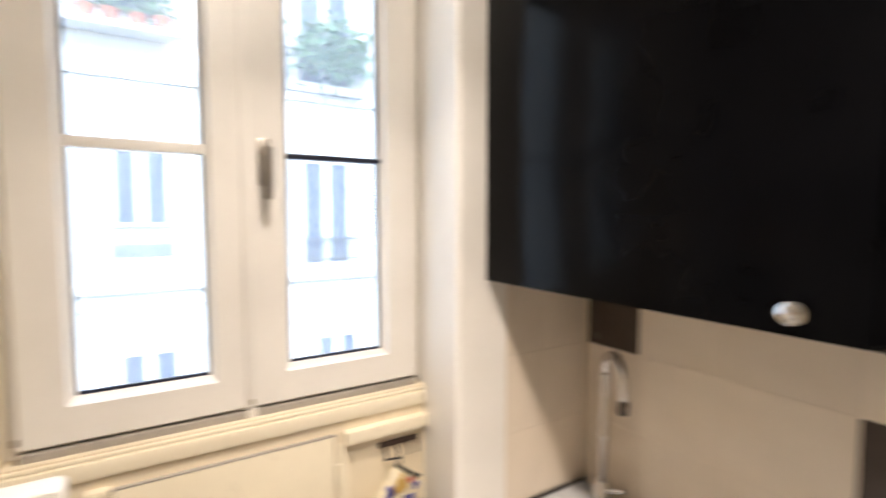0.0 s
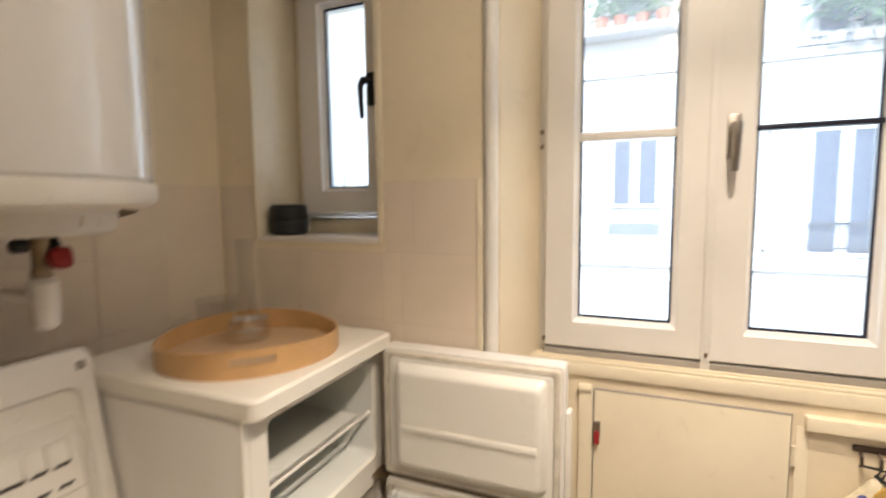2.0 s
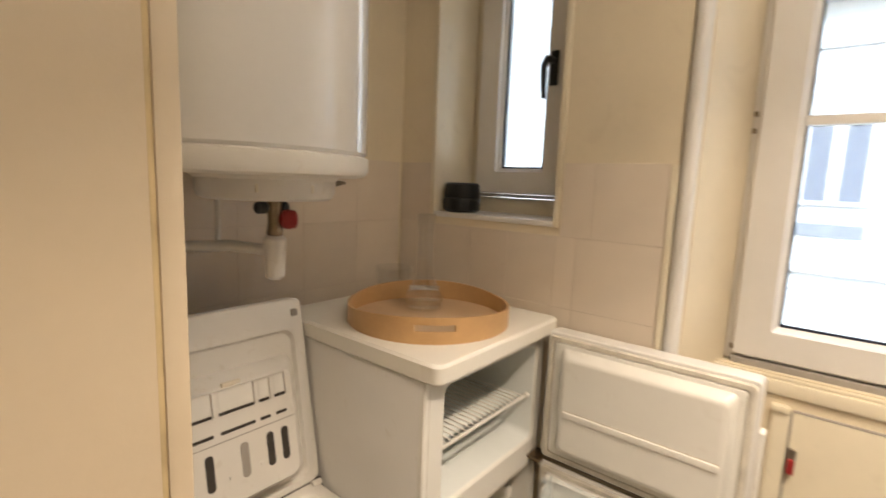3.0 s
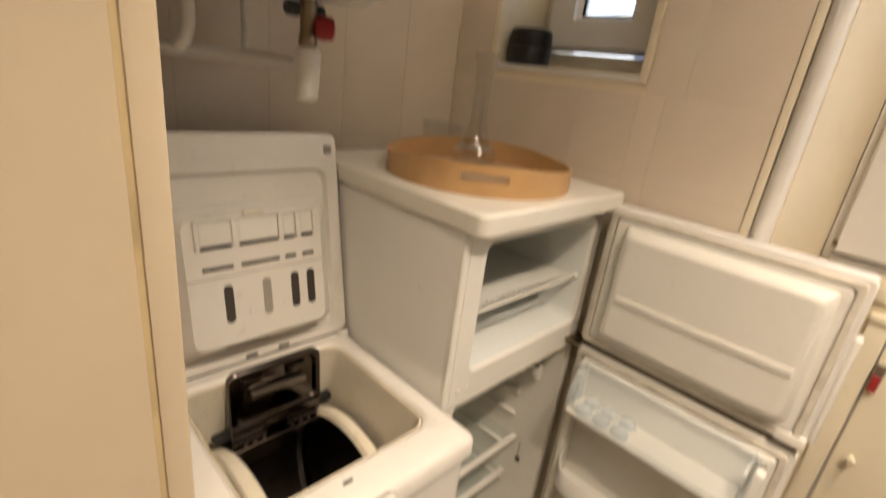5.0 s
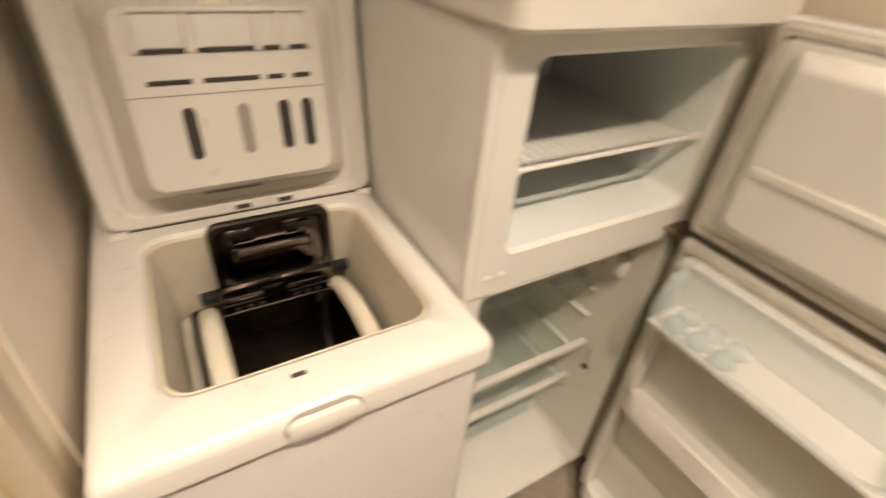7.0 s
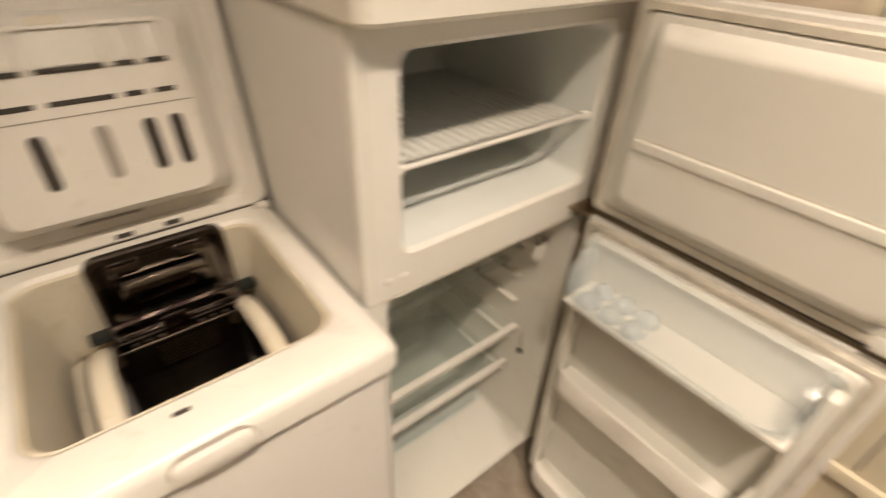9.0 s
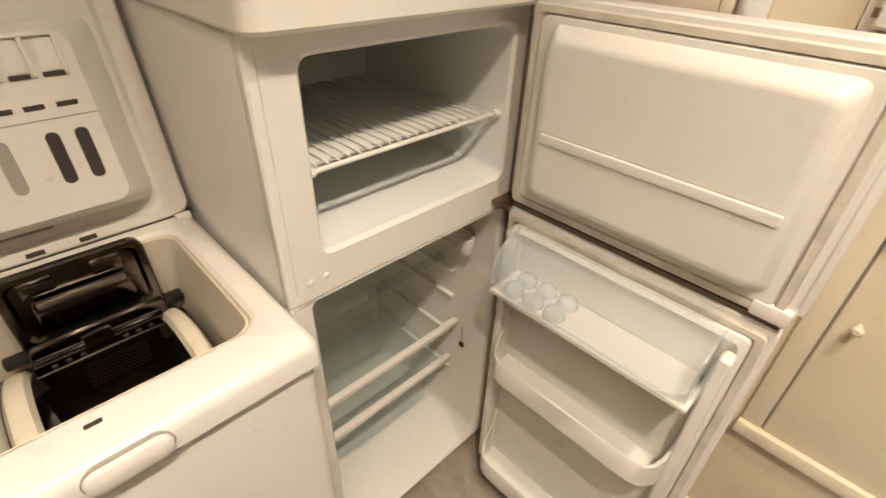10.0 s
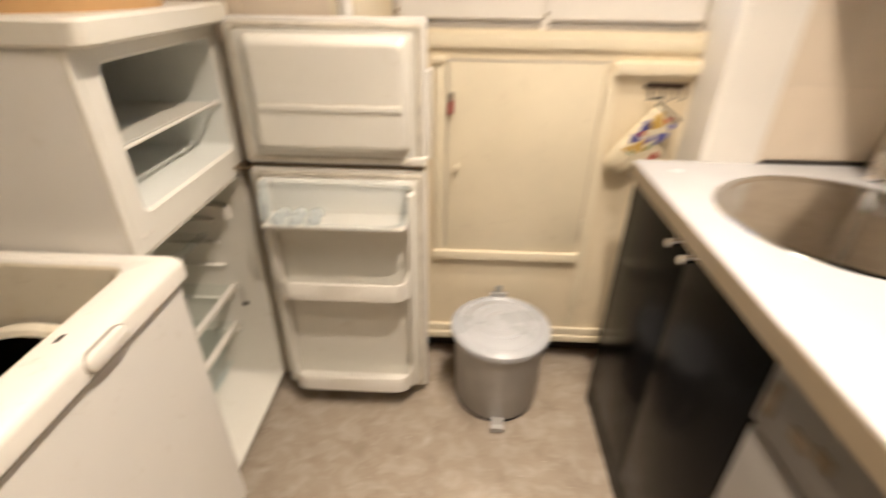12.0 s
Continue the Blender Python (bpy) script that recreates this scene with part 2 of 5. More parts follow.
def milky(name, col, tint, share):
    """Clear moulded plastic with a slightly milky body."""
    m = glass(name, tint, 0.12, 0.4)
    n, l = m.node_tree.nodes, m.node_tree.links
    d, mx = n.new("ShaderNodeBsdfPrincipled"), n.new("ShaderNodeMixShader")
    d.inputs["Base Color"].default_value, d.inputs["Roughness"].default_value = (*col, 1), 0.2
    src = n["Material Output"].inputs["Surface"].links[0].from_socket
    mx.inputs["Fac"].default_value = share
    l.new(src, mx.inputs[1])
    l.new(d.outputs["BSDF"], mx.inputs[2])
    l.new(mx.outputs["Shader"], n["Material Output"].inputs["Surface"])
    return m


SHELFGLASS = milky("green_edged_shelf_glass", (0.74, 0.84, 0.80), (0.965, 0.985, 0.972), 0.10)
MILKY = milky("milky_clear_plastic", (0.80, 0.86, 0.88), (0.97, 0.985, 0.99), 0.19)
EGG = milky("egg_cup_plastic", (0.82, 0.87, 0.89), (0.97, 0.985, 0.99), 0.3)
CRISP = milky("crisper_plastic", (0.72, 0.80, 0.82), (0.95, 0.975, 0.98), 0.10)


# ---------- mesh helpers ----------
def finish(name, bm, material, sharp=35):
    bmesh.ops.recalc_face_normals(bm, faces=bm.faces)
    for f in bm.faces:
        f.smooth = True
    for e in bm.edges:
        if len(e.link_faces) == 2 and e.calc_face_angle(0) > radians(sharp):
            e.smooth = False
    me = bpy.data.meshes.new(name)
    bm.to_mesh(me)
    bm.free()
    me.materials.append(material)
    return me


def part(name, bm, material, parent=None, label="", sharp=35):
    ob = new(name, finish(name, bm, material, sharp))
    if parent is not None:
        ob.parent = parent
        ob.matrix_parent_inverse = parent.matrix_basis.inverted()
    if label:
        ob["label"] = label
    return ob


def thing(name, at, label, category, group="", kind=""):
    ob = new(name)
    ob.empty_display_size = 0.05
    ob.matrix_basis = Matrix.Translation(at)
    return tagged(ob, label, category, group, kind)


def structure(name, bm, material, label, category=""):
    return tagged(part(name, bm, material), label, category or name.split("_")[0], kind="structure")


def add_box(bm, a, b, bevel=0.0, seg=2):
    lo, hi = [min(p, q) for p, q in zip(a, b)], [max(p, q) for p, q in zip(a, b)]
    r = bmesh.ops.create_cube(bm, size=1.0)
    for v in r["verts"]:
        v.co = Vector([lo[i] + (v.co[i] + 0.5) * (hi[i] - lo[i]) for i in range(3)])
    if bevel:
        es = list({e for v in r["verts"] for e in v.link_edges})
        bmesh.ops.bevel(bm, geom=es, offset=min(bevel, 0.49 * min(hi[i] - lo[i] for i in range(3))), segments=seg, profile=0.6, affect="EDGES")
    return bm


def box(a, b, bevel=0.0, seg=2):
    return add_box(bmesh.new(), a, b, bevel, seg)


def boxes(*pairs, bevel=0.0, seg=2):
    bm = bmesh.new()
    for a, b in pairs:
        add_box(bm, a, b, bevel, seg)
    return bm


def add_loft(bm, loops, cap0=False, cap1=False, closed=True):
    rows = [[bm.verts.new(p) for p in lp] for lp in loops]
    n = len(rows[0])
    for p, q in zip(rows, rows[1:]):
        for i in range(n if closed else n - 1):
            j = (i + 1) % n
            bm.faces.new((p[i], p[j], q[j], q[i]))
    if cap0:
        bm.faces.new(rows[0])
    if cap1:
        bm.faces.new(rows[-1])
    return bm


def loft(loops, cap0=False, cap1=False, closed=True):
    return add_loft(bmesh.new(), loops, cap0, cap1, closed)


def rr(u0, u1, v0, v1, r, put, n=5):
    """A rounded rectangle as a loop of points; put(u, v) gives the place."""
    pts = []
    for cu, cv, a0 in ((u1 - r, v1 - r, 0), (u0 + r, v1 - r, 90), (u0 + r, v0 + r, 180), (u1 - r, v0 + r, 270)):
        for k in range(n + 1):
            a = radians(a0 + 90 * k / n)
            pts.append(put(cu + r * math.cos(a), cv + r * math.sin(a)))
    return pts


def add_tube(bm, pts, r, n=10, caps=True):
    """A round rod along points."""
    pts = [Vector(p) for p in pts]
    loops, ref = [], None
    for i, p in enumerate(pts):
        d = (pts[min(i + 1, len(pts) - 1)] - pts[max(i - 1, 0)]).normalized()
        if ref is None:
            ref = Vector((0, 0, 1)) if abs(d.z) < 0.9 else Vector((1, 0, 0))
        s = d.cross(ref).normalized()
        u = s.cross(d).normalized()
        ref = u
        rad = r[i] if isinstance(r, (list, tuple)) else r
        loops.append([p + rad * (math.cos(2 * math.pi * k / n) * s + math.sin(2 * math.pi * k / n) * u) for k in range(n)])
    return add_loft(bm, loops, caps, caps)


def tube(pts, r, n=10):
    return add_tube(bmesh.new(), pts, r, n)


def add_lathe(bm, c, profile, n=40):
    """Profile: (radius, z) pairs turned about the upright axis through c."""
    loops = [[(c[0] + r * math.cos(2 * math.pi * k / n), c[1] + r * math.sin(2 * math.pi * k / n), z) for k in range(n)] for r, z in profile]
    return add_loft(bm, loops, True, True)


def lathe(c, profile, n=40):
    return add_lathe(bmesh.new(), c, profile, n)


def prism(outline, put0, put1):
    return loft([[put0(*p) for p in outline], [put1(*p) for p in outline]], True, True)

# ---------- the room's shell ----------
XW, XE, CEIL = 0.34, 2.67, 2.52            # west wall, east wall, ceiling
YT, YP, YA = 2.585, 2.72, 2.52             # tiled wall, wall under the window, alcove wall
XP, YS = 1.010, -0.9                        # partition's east face, south wall
structure("floor", box((XW - 0.3, YS - 0.3, -0.12), (XE + 0.3, 3.0, 0.0)), VINYL, "grey-brown stone-look vinyl floor with pale scuffs", "floor")
structure("ceiling", box((XW - 0.3, YS - 0.3, CEIL), (XE + 0.3, 3.0, CEIL + 0.15)), PLASTER, "white painted plaster ceiling", "ceiling")
wall_west = structure("wall_west", box((XW - 0.2, 1.54, 0), (XW, 3.0, CEIL)), CREAM, "cream painted wall, tiled in its lower part", "wall")
wall_partition = structure("wall_partition", box((XW - 0.2, YS, 0), (XP, 1.545, CEIL), 0.004), CREAM, "cream painted partition beside the washing machine", "wall")
wall_east = structure("wall_east", box((XE, YS, 0), (XE + 0.2, 3.0, CEIL)), CREAM, "cream painted wall with tiles above the worktop", "wall")
structure("wall_south", box((XP, YS - 0.2, 0), (XE, YS, CEIL)), CREAM, "plain cream painted wall", "wall")
NX0, NX1, NZ0, NZ1 = 0.498, 0.952, 1.528, 2.36     # niche of the small window
WX0, WX1, WZ0, WZ1 = 1.380, 2.252, 1.215, 2.44      # large window
bm = boxes(((XW, YT, 0), (1.262, 3.0, NZ0)), ((XW, YT, NZ0), (NX0, 3.0, NZ1)), ((NX1, YT, NZ0), (1.262, 3.0, NZ1)), ((XW, YT, NZ1), (1.262, 3.0, CEIL)),
           ((1.30, YP, 0.11), (2.30, 3.0, WZ0 - 0.015)), ((1.30, 2.80, 0), (2.30, 3.0, 0.11)), ((1.30, YP, WZ1), (2.30, 3.0, CEIL)))
wall_north = structure("wall_north", bm, CREAM, "cream painted outer wall with a niche and a window", "wall")
# splayed window reveals, built as upright prisms
def prism_z(poly, z0, z1):
    return loft([[(x, y, z0) for x, y in poly], [(x, y, z1) for x, y in poly]], True, True)
structure("trim_1", prism_z([(1.262, 2.60), (1.305, 2.60), (1.378, 2.745), (1.378, 3.0), (1.262, 3.0)], 0, CEIL), CREAM, "cream painted splayed window reveal", "reveal")
structure("trim_2", prism_z([(2.372, YA - 0.006), (2.236, YA - 0.006), (2.226, YA + 0.002), (2.250, 2.735), (2.250, 3.0), (2.372, 3.0)], 0, CEIL), PVC, "white gloss painted reveal post beside the worktop", "reveal")
structure("wall_alcove", box((2.374, YA, 0), (XE, 3.0, CEIL)), CREAM, "wall behind the worktop, tiled", "wall")
# rounded white corner bead along the tiled wall's end
structure("trim_3", tube([(1.284, 2.592, 0), (1.284, 2.592, CEIL)], 0.019, 12), PVC, "white painted corner bead", "trim")
structure("trim_4", box((1.248, YT - 0.006, 0.9), (1.264, YT + 0.01, 1.692), 0.002), IVORY, "ivory edge strip of the wall tiles", "trim")

# tiles: every one an object of its own
tile_meshes = {}
def tile(w, h, material):
    key = (round(w, 3), round(h, 3), material.name)
    if key not in tile_meshes:
        tile_meshes[key] = finish("tile", box((0.0002, -0.003, 0.0002), (w - 0.0002, 0.0, h - 0.0002), 0.0005, 1), material)
    return tile_meshes[key]
def lay(parent, m, w, h, material=None):
    o = new("tile", tile(w, h, material or TILE))
    o.parent = parent
    o.matrix_basis = m


def tile_field(parent, us, vs, put, skip, special=()):
    """Tiles between the joint lines us and vs; put gives the pose of a tile's lower corner."""
    for i, (u0, u1) in enumerate(zip(us, us[1:])):
        for k, (v0, v1) in enumerate(zip(vs, vs[1:])):
            if not skip(u0, u1, v0, v1):
                lay(parent, put(u0, v0), u1 - u0, v1 - v0, BROWN if (i, k) in special else None)


ROWS_Z = [0.880, 1.084, 1.288, 1.492, 1.696]
tile_field(wall_north, [0.345, NX0 - 0.012, 0.66, 0.80, NX1 + 0.006, 1.02, 1.246], ROWS_Z[:4], lambda u, v: pose(u, YT, v), lambda *a: False)
tile_field(wall_north, [0.345, NX0 - 0.012], ROWS_Z[3:], lambda u, v: pose(u, YT, v), lambda *a: False)
tile_field(wall_north, [NX1 + 0.018, 1.06, 1.246], ROWS_Z[3:], lambda u, v: pose(u, YT, v), lambda *a: False)
tile_field(wall_west, [1.555, 1.76, 1.965, 2.17, 2.375, 2.572], ROWS_Z, lambda u, v: pose(XW, u, v, 0, 0, 90), lambda *a: False)
tile_field(wall_partition, [0.36, 0.565, 0.77, 0.975], [0.667, 0.871, 1.075, 1.279, 1.483, 1.687], lambda u, v: pose(u, 1.545, v, 0, 0, 180) @ Matrix.Translation((-0.205, 0, 0)), lambda *a: False)
ROWS_K = [0.908, 1.105, 1.308, 1.511]
tile_field(wall_east, [1.285, 1.49, 1.695, 1.905, 2.145, 2.35, 2.512], ROWS_K, lambda u, v: pose(XE, u, v, 0, 0, 90) @ Matrix.Translation((0, 0.004, 0)), lambda *a: False, ((5, 2), (2, 1)))
tile_field(wall_north, [2.376, 2.50, 2.662], ROWS_K, lambda u, v: pose(u, YA, v), lambda *a: False)

# niche sill and its casing
structure("sill_niche", box((NX0, YT - 0.004, NZ0 - 0.012), (NX1, 2.80, NZ0 + 0.004), 0.003), PVC, "white painted niche sill", "sill")
structure("trim_niche", boxes(((NX0 - 0.012, YT - 0.008, NZ0 - 0.012), (NX0 + 0.004, YT + 0.2, NZ1), ), ((NX1 - 0.004, YT - 0.008, NZ0 - 0.012), (NX1 + 0.014, YT + 0.2, NZ1)), bevel=0.003), IVORY, "ivory painted niche edge", "trim")


# ---------- windows ----------
def sash(parent, x0, x1, z0, z1, y, stile, rail, pane, bar_z=None, bar_mat=None, bar=0.011):
    """An inward-opening plastic sash: bevelled frame, bead, gasket, pane, glazing bar."""
    put = lambda d: (lambda u, v: (u, y + d, v))
    px0, px1, pz0, pz1 = pane
    f = loft([rr(x0, x1, z0, z1, 0.004, put(0.058), 2), rr(x0, x1, z0, z1, 0.004, put(0.004), 2), rr(x0 + 0.004, x1 - 0.004, z0 + 0.004, z1 - 0.004, 0.004, put(0.0), 2),
              rr(px0 - 0.012, px1 + 0.012, pz0 - 0.012, pz1 + 0.012, 0.003, put(0.0), 2), rr(px0 - 0.010, px1 + 0.010, pz0 - 0.010, pz1 + 0.010, 0.003, put(0.012), 2),
              rr(px0, px1, pz0, pz1, 0.002, put(0.022), 2), rr(px0, px1, pz0, pz1, 0.002, put(0.058), 2)])
    s = part("sash", f, PVC, parent)
    g = 0.006
    part("gasket", loft([rr(px0 - 0.001, px1 + 0.001, pz0 - 0.001, pz1 + 0.001, 0.002, put(0.028), 1), rr(px0 + g, px1 - g, pz0 + g, pz1 - g, 0.002, put(0.0285), 1), rr(px0 + g, px1 - g, pz0 + g, pz1 - g, 0.002, put(0.036), 1)]), GASKET, s)
    p = part("pane", box((px0, y + 0.032, pz0), (px1, y + 0.036, pz1)), GLASS, s)
    p.visible_shadow = False
    if bar_z:
        part("glazing_bar", box((px0 - 0.002, y + 0.014, bar_z - bar), (px1 + 0.002, y + 0.045, bar_z + bar), 0.004), bar_mat or PVC, s)
    return s


def handle(parent, x, y, z, length=0.13, material=None, lever_x=0.0):
    material = material or NICKEL
    h = part("window_handle", box((x - 0.014, y - 0.010, z - 0.055), (x + 0.014, y, z + 0.052), 0.004), material, parent, "satin nickel window handle")
    bm = tube([(x, y - 0.008, z + 0.02), (x, y - 0.045, z + 0.02)], 0.010, 12)
    add_tube(bm, [(x, y - 0.045, z + 0.026), (x + lever_x, y - 0.048, z + 0.0), (x + lever_x, y - 0.046, z - 0.05), (x + lever_x, y - 0.04, z - length)], [0.012, 0.011, 0.0095, 0.008], 12)
    part("lever", bm, material, h)


YW = 2.737
XM = 1.808
win = thing("window_1", (1.80, YW, WZ0), "white plastic double casement window, closed", "window", kind="structure")
bm = boxes(((WX0, YW + 0.018, WZ0 - 0.012), (1.41, YW + 0.09, WZ1)), ((2.222, YW + 0.018, WZ0 - 0.012), (WX1 + 0.005, YW + 0.09, WZ1)), ((1.41, YW + 0.018, WZ0 - 0.012), (2.222, YW + 0.09, WZ0 + 0.03)), ((1.41, YW + 0.018, WZ1 - 0.05), (2.222, YW + 0.09, WZ1)), bevel=0.004)
part("window_frame", bm, PVC, win)
sash(win, 1.396, XM - 0.003, 1.222, 2.41, YW, 0.085, 0.07, (1.487, 1.726, 1.306, 2.33), 1.806)
sr = sash(win, XM + 0.003, 2.236, 1.222, 2.41, YW, 0.085, 0.07, (1.901, 2.140, 1.306, 2.33), 1.804, GASKET, 0.006)
part("meeting_strip", box((XM - 0.012, YW - 0.006, 1.20), (XM + 0.010, YW - 0.0005, 2.41), 0.003), PVC, win)
handle(sr, 1.848, YW, 1.785, 0.085)
for sx, zz in ((1.396, 1.243), (1.388, 1.783), (1.388, 1.823), (2.236, 1.243), (2.240, 1.783), (2.240, 1.823), (XM, 1.238)):
    bmh = tube([(sx, YW - 0.004, zz - 0.006), (sx, YW - 0.004, zz + 0.006)], 0.0045, 8)
    part("hinge", bmh, BRASS if sx < 2.0 else PVC, win)
# grey strip carries the shade under the overhanging sashes
part("sash_shade_strip", box((1.396, YW - 0.002, 1.196), (2.236, YW + 0.018, 1.216), 0.003), GREYSLOT, win, "grey strip painted for the shade under the sashes")

win2 = thing("window_2", (0.72, 2.80, NZ0), "small white casement window in a wall niche", "window", kind="structure")
part("window_frame", boxes(((NX0 + 0.004, 2.795, NZ0), (0.535, 2.86, NZ1 - 0.002)), ((0.915, 2.795, NZ0), (NX1 - 0.004, 2.86, NZ1 - 0.002)), ((0.535, 2.795, NZ0), (0.915, 2.86, 1.585)), bevel=0.004), IVORY, win2)
s2 = sash(win2, 0.53, 0.905, 1.600, 2.355, 2.775, 0.1, 0.08, (0.624, 0.788, 1.688, 2.295))
part("blind", box((0.620, 2.815, 1.684), (0.792, 2.818, 2.30)), glass("frosted_pane", (0.93, 0.95, 0.97), 0.5, 0.3), s2).visible_shadow = False
handle(s2, 0.822, 2.775, 2.005, 0.10, BLACK, -0.014)
part("weather_strip", box((0.53, 2.772, 1.588), (0.905, 2.79, 1.599), 0.002), GREYSLOT, win2)

# ---------- wall under the window ----------
structure("sill_window", boxes(((1.33, YP - 0.009, 1.150), (2.31, YP + 0.03, 1.186)), ((1.33, YP - 0.004, 1.186), (2.31, YP + 0.03, 1.196)), bevel=0.006), IVORY, "ivory gloss painted ledge under the window", "sill")
hatch = thing("wall_hatch", (1.745, YP, 0.49), "ivory painted cupboard hatch in the wall, closed", "hatch")
part("door_leaf", box((1.5413, YP - 0.011, 0.4975), (1.992, YP + 0.01, 1.118), 0.004), IVORY, hatch)
# grey strips put in for the shadow line round the leaf
part("gap", boxes(((1.5390, YP - 0.0105, 0.505), (1.5412, YP + 0.002, 1.118)), ((1.9922, YP - 0.010, 0.505), (1.9928, YP + 0.002, 1.118)), ((1.5405, YP - 0.0105, 1.1183), (1.9942, YP + 0.002, 1.1212))), GREYSLOT, hatch)
k = part("knob", lathe((0, 0), [(0.004, 0), (0.004, 0.009), (0.0085, 0.015), (0.0095, 0.021), (0.005, 0.025)], 16), IVORY, hatch, "painted round knob")
k.matrix_basis = pose(1.572, YP - 0.011, 0.806, 90)
k.matrix_parent_inverse = hatch.matrix_basis.inverted()
lk = part("latch", box((1.541, YP - 0.020, 0.982), (1.559, YP - 0.010, 1.03), 0.003), NICKEL, hatch, "worn brass latch with a red tab")
part("tab", box((1.543, YP - 0.025, 0.968), (1.558, YP - 0.019, 1.006), 0.003), RED, lk)
for zz in (0.60, 1.02):
    part("hinge", tube([(1.999, YP - 0.010, zz - 0.025), (1.999, YP - 0.010, zz + 0.025)], 0.005, 8), IVORY, hatch)
structure("trim_hatch", boxes(((1.498, YP - 0.022, 0.462), (2.0, YP + 0.01, 0.497)), ((1.500, YP - 0.012, 0.497), (1.5385, YP + 0.01, 1.118)), ((1.498, YP - 0.018, 1.110), (1.536, YP + 0.01, 1.128)), bevel=0.006), IVORY, "ivory painted moulding round the hatch", "trim")
structure("trim_panel", boxes(((2.018, YP - 0.024, 1.092), (2.30, YP + 0.01, 1.124)), ((2.004, YP - 0.0025, 0.17), (2.030, YP + 0.01, 1.092)), bevel=0.002), IVORY, "ivory painted panel moulding with a ledge", "trim")
structure("baseboard", boxes(((1.315, YP - 0.018, 0.102), (2.295, YP, 0.132)), ((1.315, YP - 0.012, 0.132), (2.295, YP, 0.166)), bevel=0.006), IVORY, "ivory painted baseboard", "baseboard")
# dark sheet closes the recess and stands for its deep shade
structure("trim_gap", box((1.315, 2.785, 0.0), (2.295, 2.799, 0.11)), DARKGAP, "dark panel standing for shade in the recess below the baseboard", "gap")

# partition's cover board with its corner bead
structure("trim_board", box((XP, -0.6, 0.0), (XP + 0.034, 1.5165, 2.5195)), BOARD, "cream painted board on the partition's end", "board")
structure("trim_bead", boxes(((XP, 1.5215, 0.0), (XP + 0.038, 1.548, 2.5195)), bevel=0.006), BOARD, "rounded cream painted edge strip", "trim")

structure("trim_caulk", box((XP + 0.02, 1.5162, 0.0), (XP + 0.0343, 1.5219, 2.5195)), mat("yellowed_caulk", (0.60, 0.47, 0.26), 0.6, var=0.15, scale=12), "yellowed caulk line along the edge strip", "trim")

# ---------- fridge-freezer with both doors open ----------
FX, FY0, FY1 = 0.957, 2.039, 2.560
fr = thing("fridge_freezer", (0.70, 2.31, 0), "white two-door fridge-freezer standing open and empty", "fridge")
FXB = 0.43
pbx = lambda d: (lambda u, v: (d, u, v))
part("body", loft([rr(FY0, FY1, 0.045, 1.222, 0.01, pbx(FX - 0.013), 3), rr(FY0, FY1, 0.045, 1.222, 0.01, pbx(FXB), 3)], False, True), ENAMEL, fr)
put = lambda d: (lambda u, v: (d, u, v))
fz = (2.110, 2.522, 0.908, 1.188)
lo = (2.080, 2.536, 0.052, 0.826)
# front frames with liners, freezer and fridge
def liner(name, op, z0, z1, back, taper):
    y0, y1, a, b = op
    loops = [rr(FY0 + 0.001, FY1 - 0.001, z0, z1, 0.004, put(FX - 0.03), 4), rr(FY0 + 0.001, FY1 - 0.001, z0, z1, 0.004, put(FX - 0.003), 4), rr(FY0 + 0.004, FY1 - 0.004, z0 + 0.003, z1 - 0.003, 0.004, put(FX), 4),
             rr(y0 - 0.006, y1 + 0.006, a - 0.006, b + 0.006, 0.022, put(FX), 4), rr(y0, y1, a, b, 0.018, put(FX - 0.007), 4),
             rr(y0 + 0.004, y1 - 0.004, a + 0.004, b - 0.004, 0.018, put(FX - 0.06), 4), rr(y0 + taper, y1 - taper, a + taper, b - taper, 0.03, put(back + 0.02), 4), rr(y0 + taper + 0.02, y1 - taper - 0.02, a + taper + 0.02, b - taper - 0.02, 0.03, put(back), 4)]
    part(name.replace("liner", "front_frame"), loft(loops[:5]), LINER, fr)
    return part(name, loft(loops[4:], False, True), LINER if z0 < 0.5 else FREEZERLINER, fr)
liner("freezer_liner", fz, 0.832, 1.221, 0.53, 0.022)
liner("fridge_liner", lo, 0.045, 0.831, 0.48, 0.014)
part("front_seam", boxes(((FX - 0.0004, FY0 + 0.016, 0.85), (FX + 0.0004, FY0 + 0.0175, 1.205)), ((FX - 0.0004, FY0 + 0.004, 0.8305), (FX + 0.0004, FY1 - 0.004, 0.832))), SEAL, fr)
part("plinth", box((FXB + 0.02, FY0 + 0.02, 0.0), (FX - 0.05, FY1 - 0.02, 0.045), 0.004), DARKGAP, fr)
for yy in (2.080, 2.108):
    sc = part("screw_cap", lathe((0, 0), [(0.0065, 0), (0.0062, 0.0015), (0.004, 0.0024)], 14), ABS, fr)
    sc.matrix_basis = pose(FX, yy, 0.866, 0, 90)
    sc.matrix_parent_inverse = fr.matrix_basis.inverted()
# worktop slab on the fridge
top_put = lambda z: (lambda u, v: (u, v, z))
part("top_slab", loft([rr(0.42, 0.991, 2.039, 2.560, 0.02, top_put(1.222)), rr(0.415, 0.998, 2.033, 2.566, 0.024, top_put(1.228)), rr(0.415, 0.998, 2.033, 2.566, 0.024, top_put(1.261)), rr(0.42, 0.992, 2.039, 2.560, 0.022, top_put(1.267))], True, True), LAMINATE, fr, "cream-white laminate top slab")

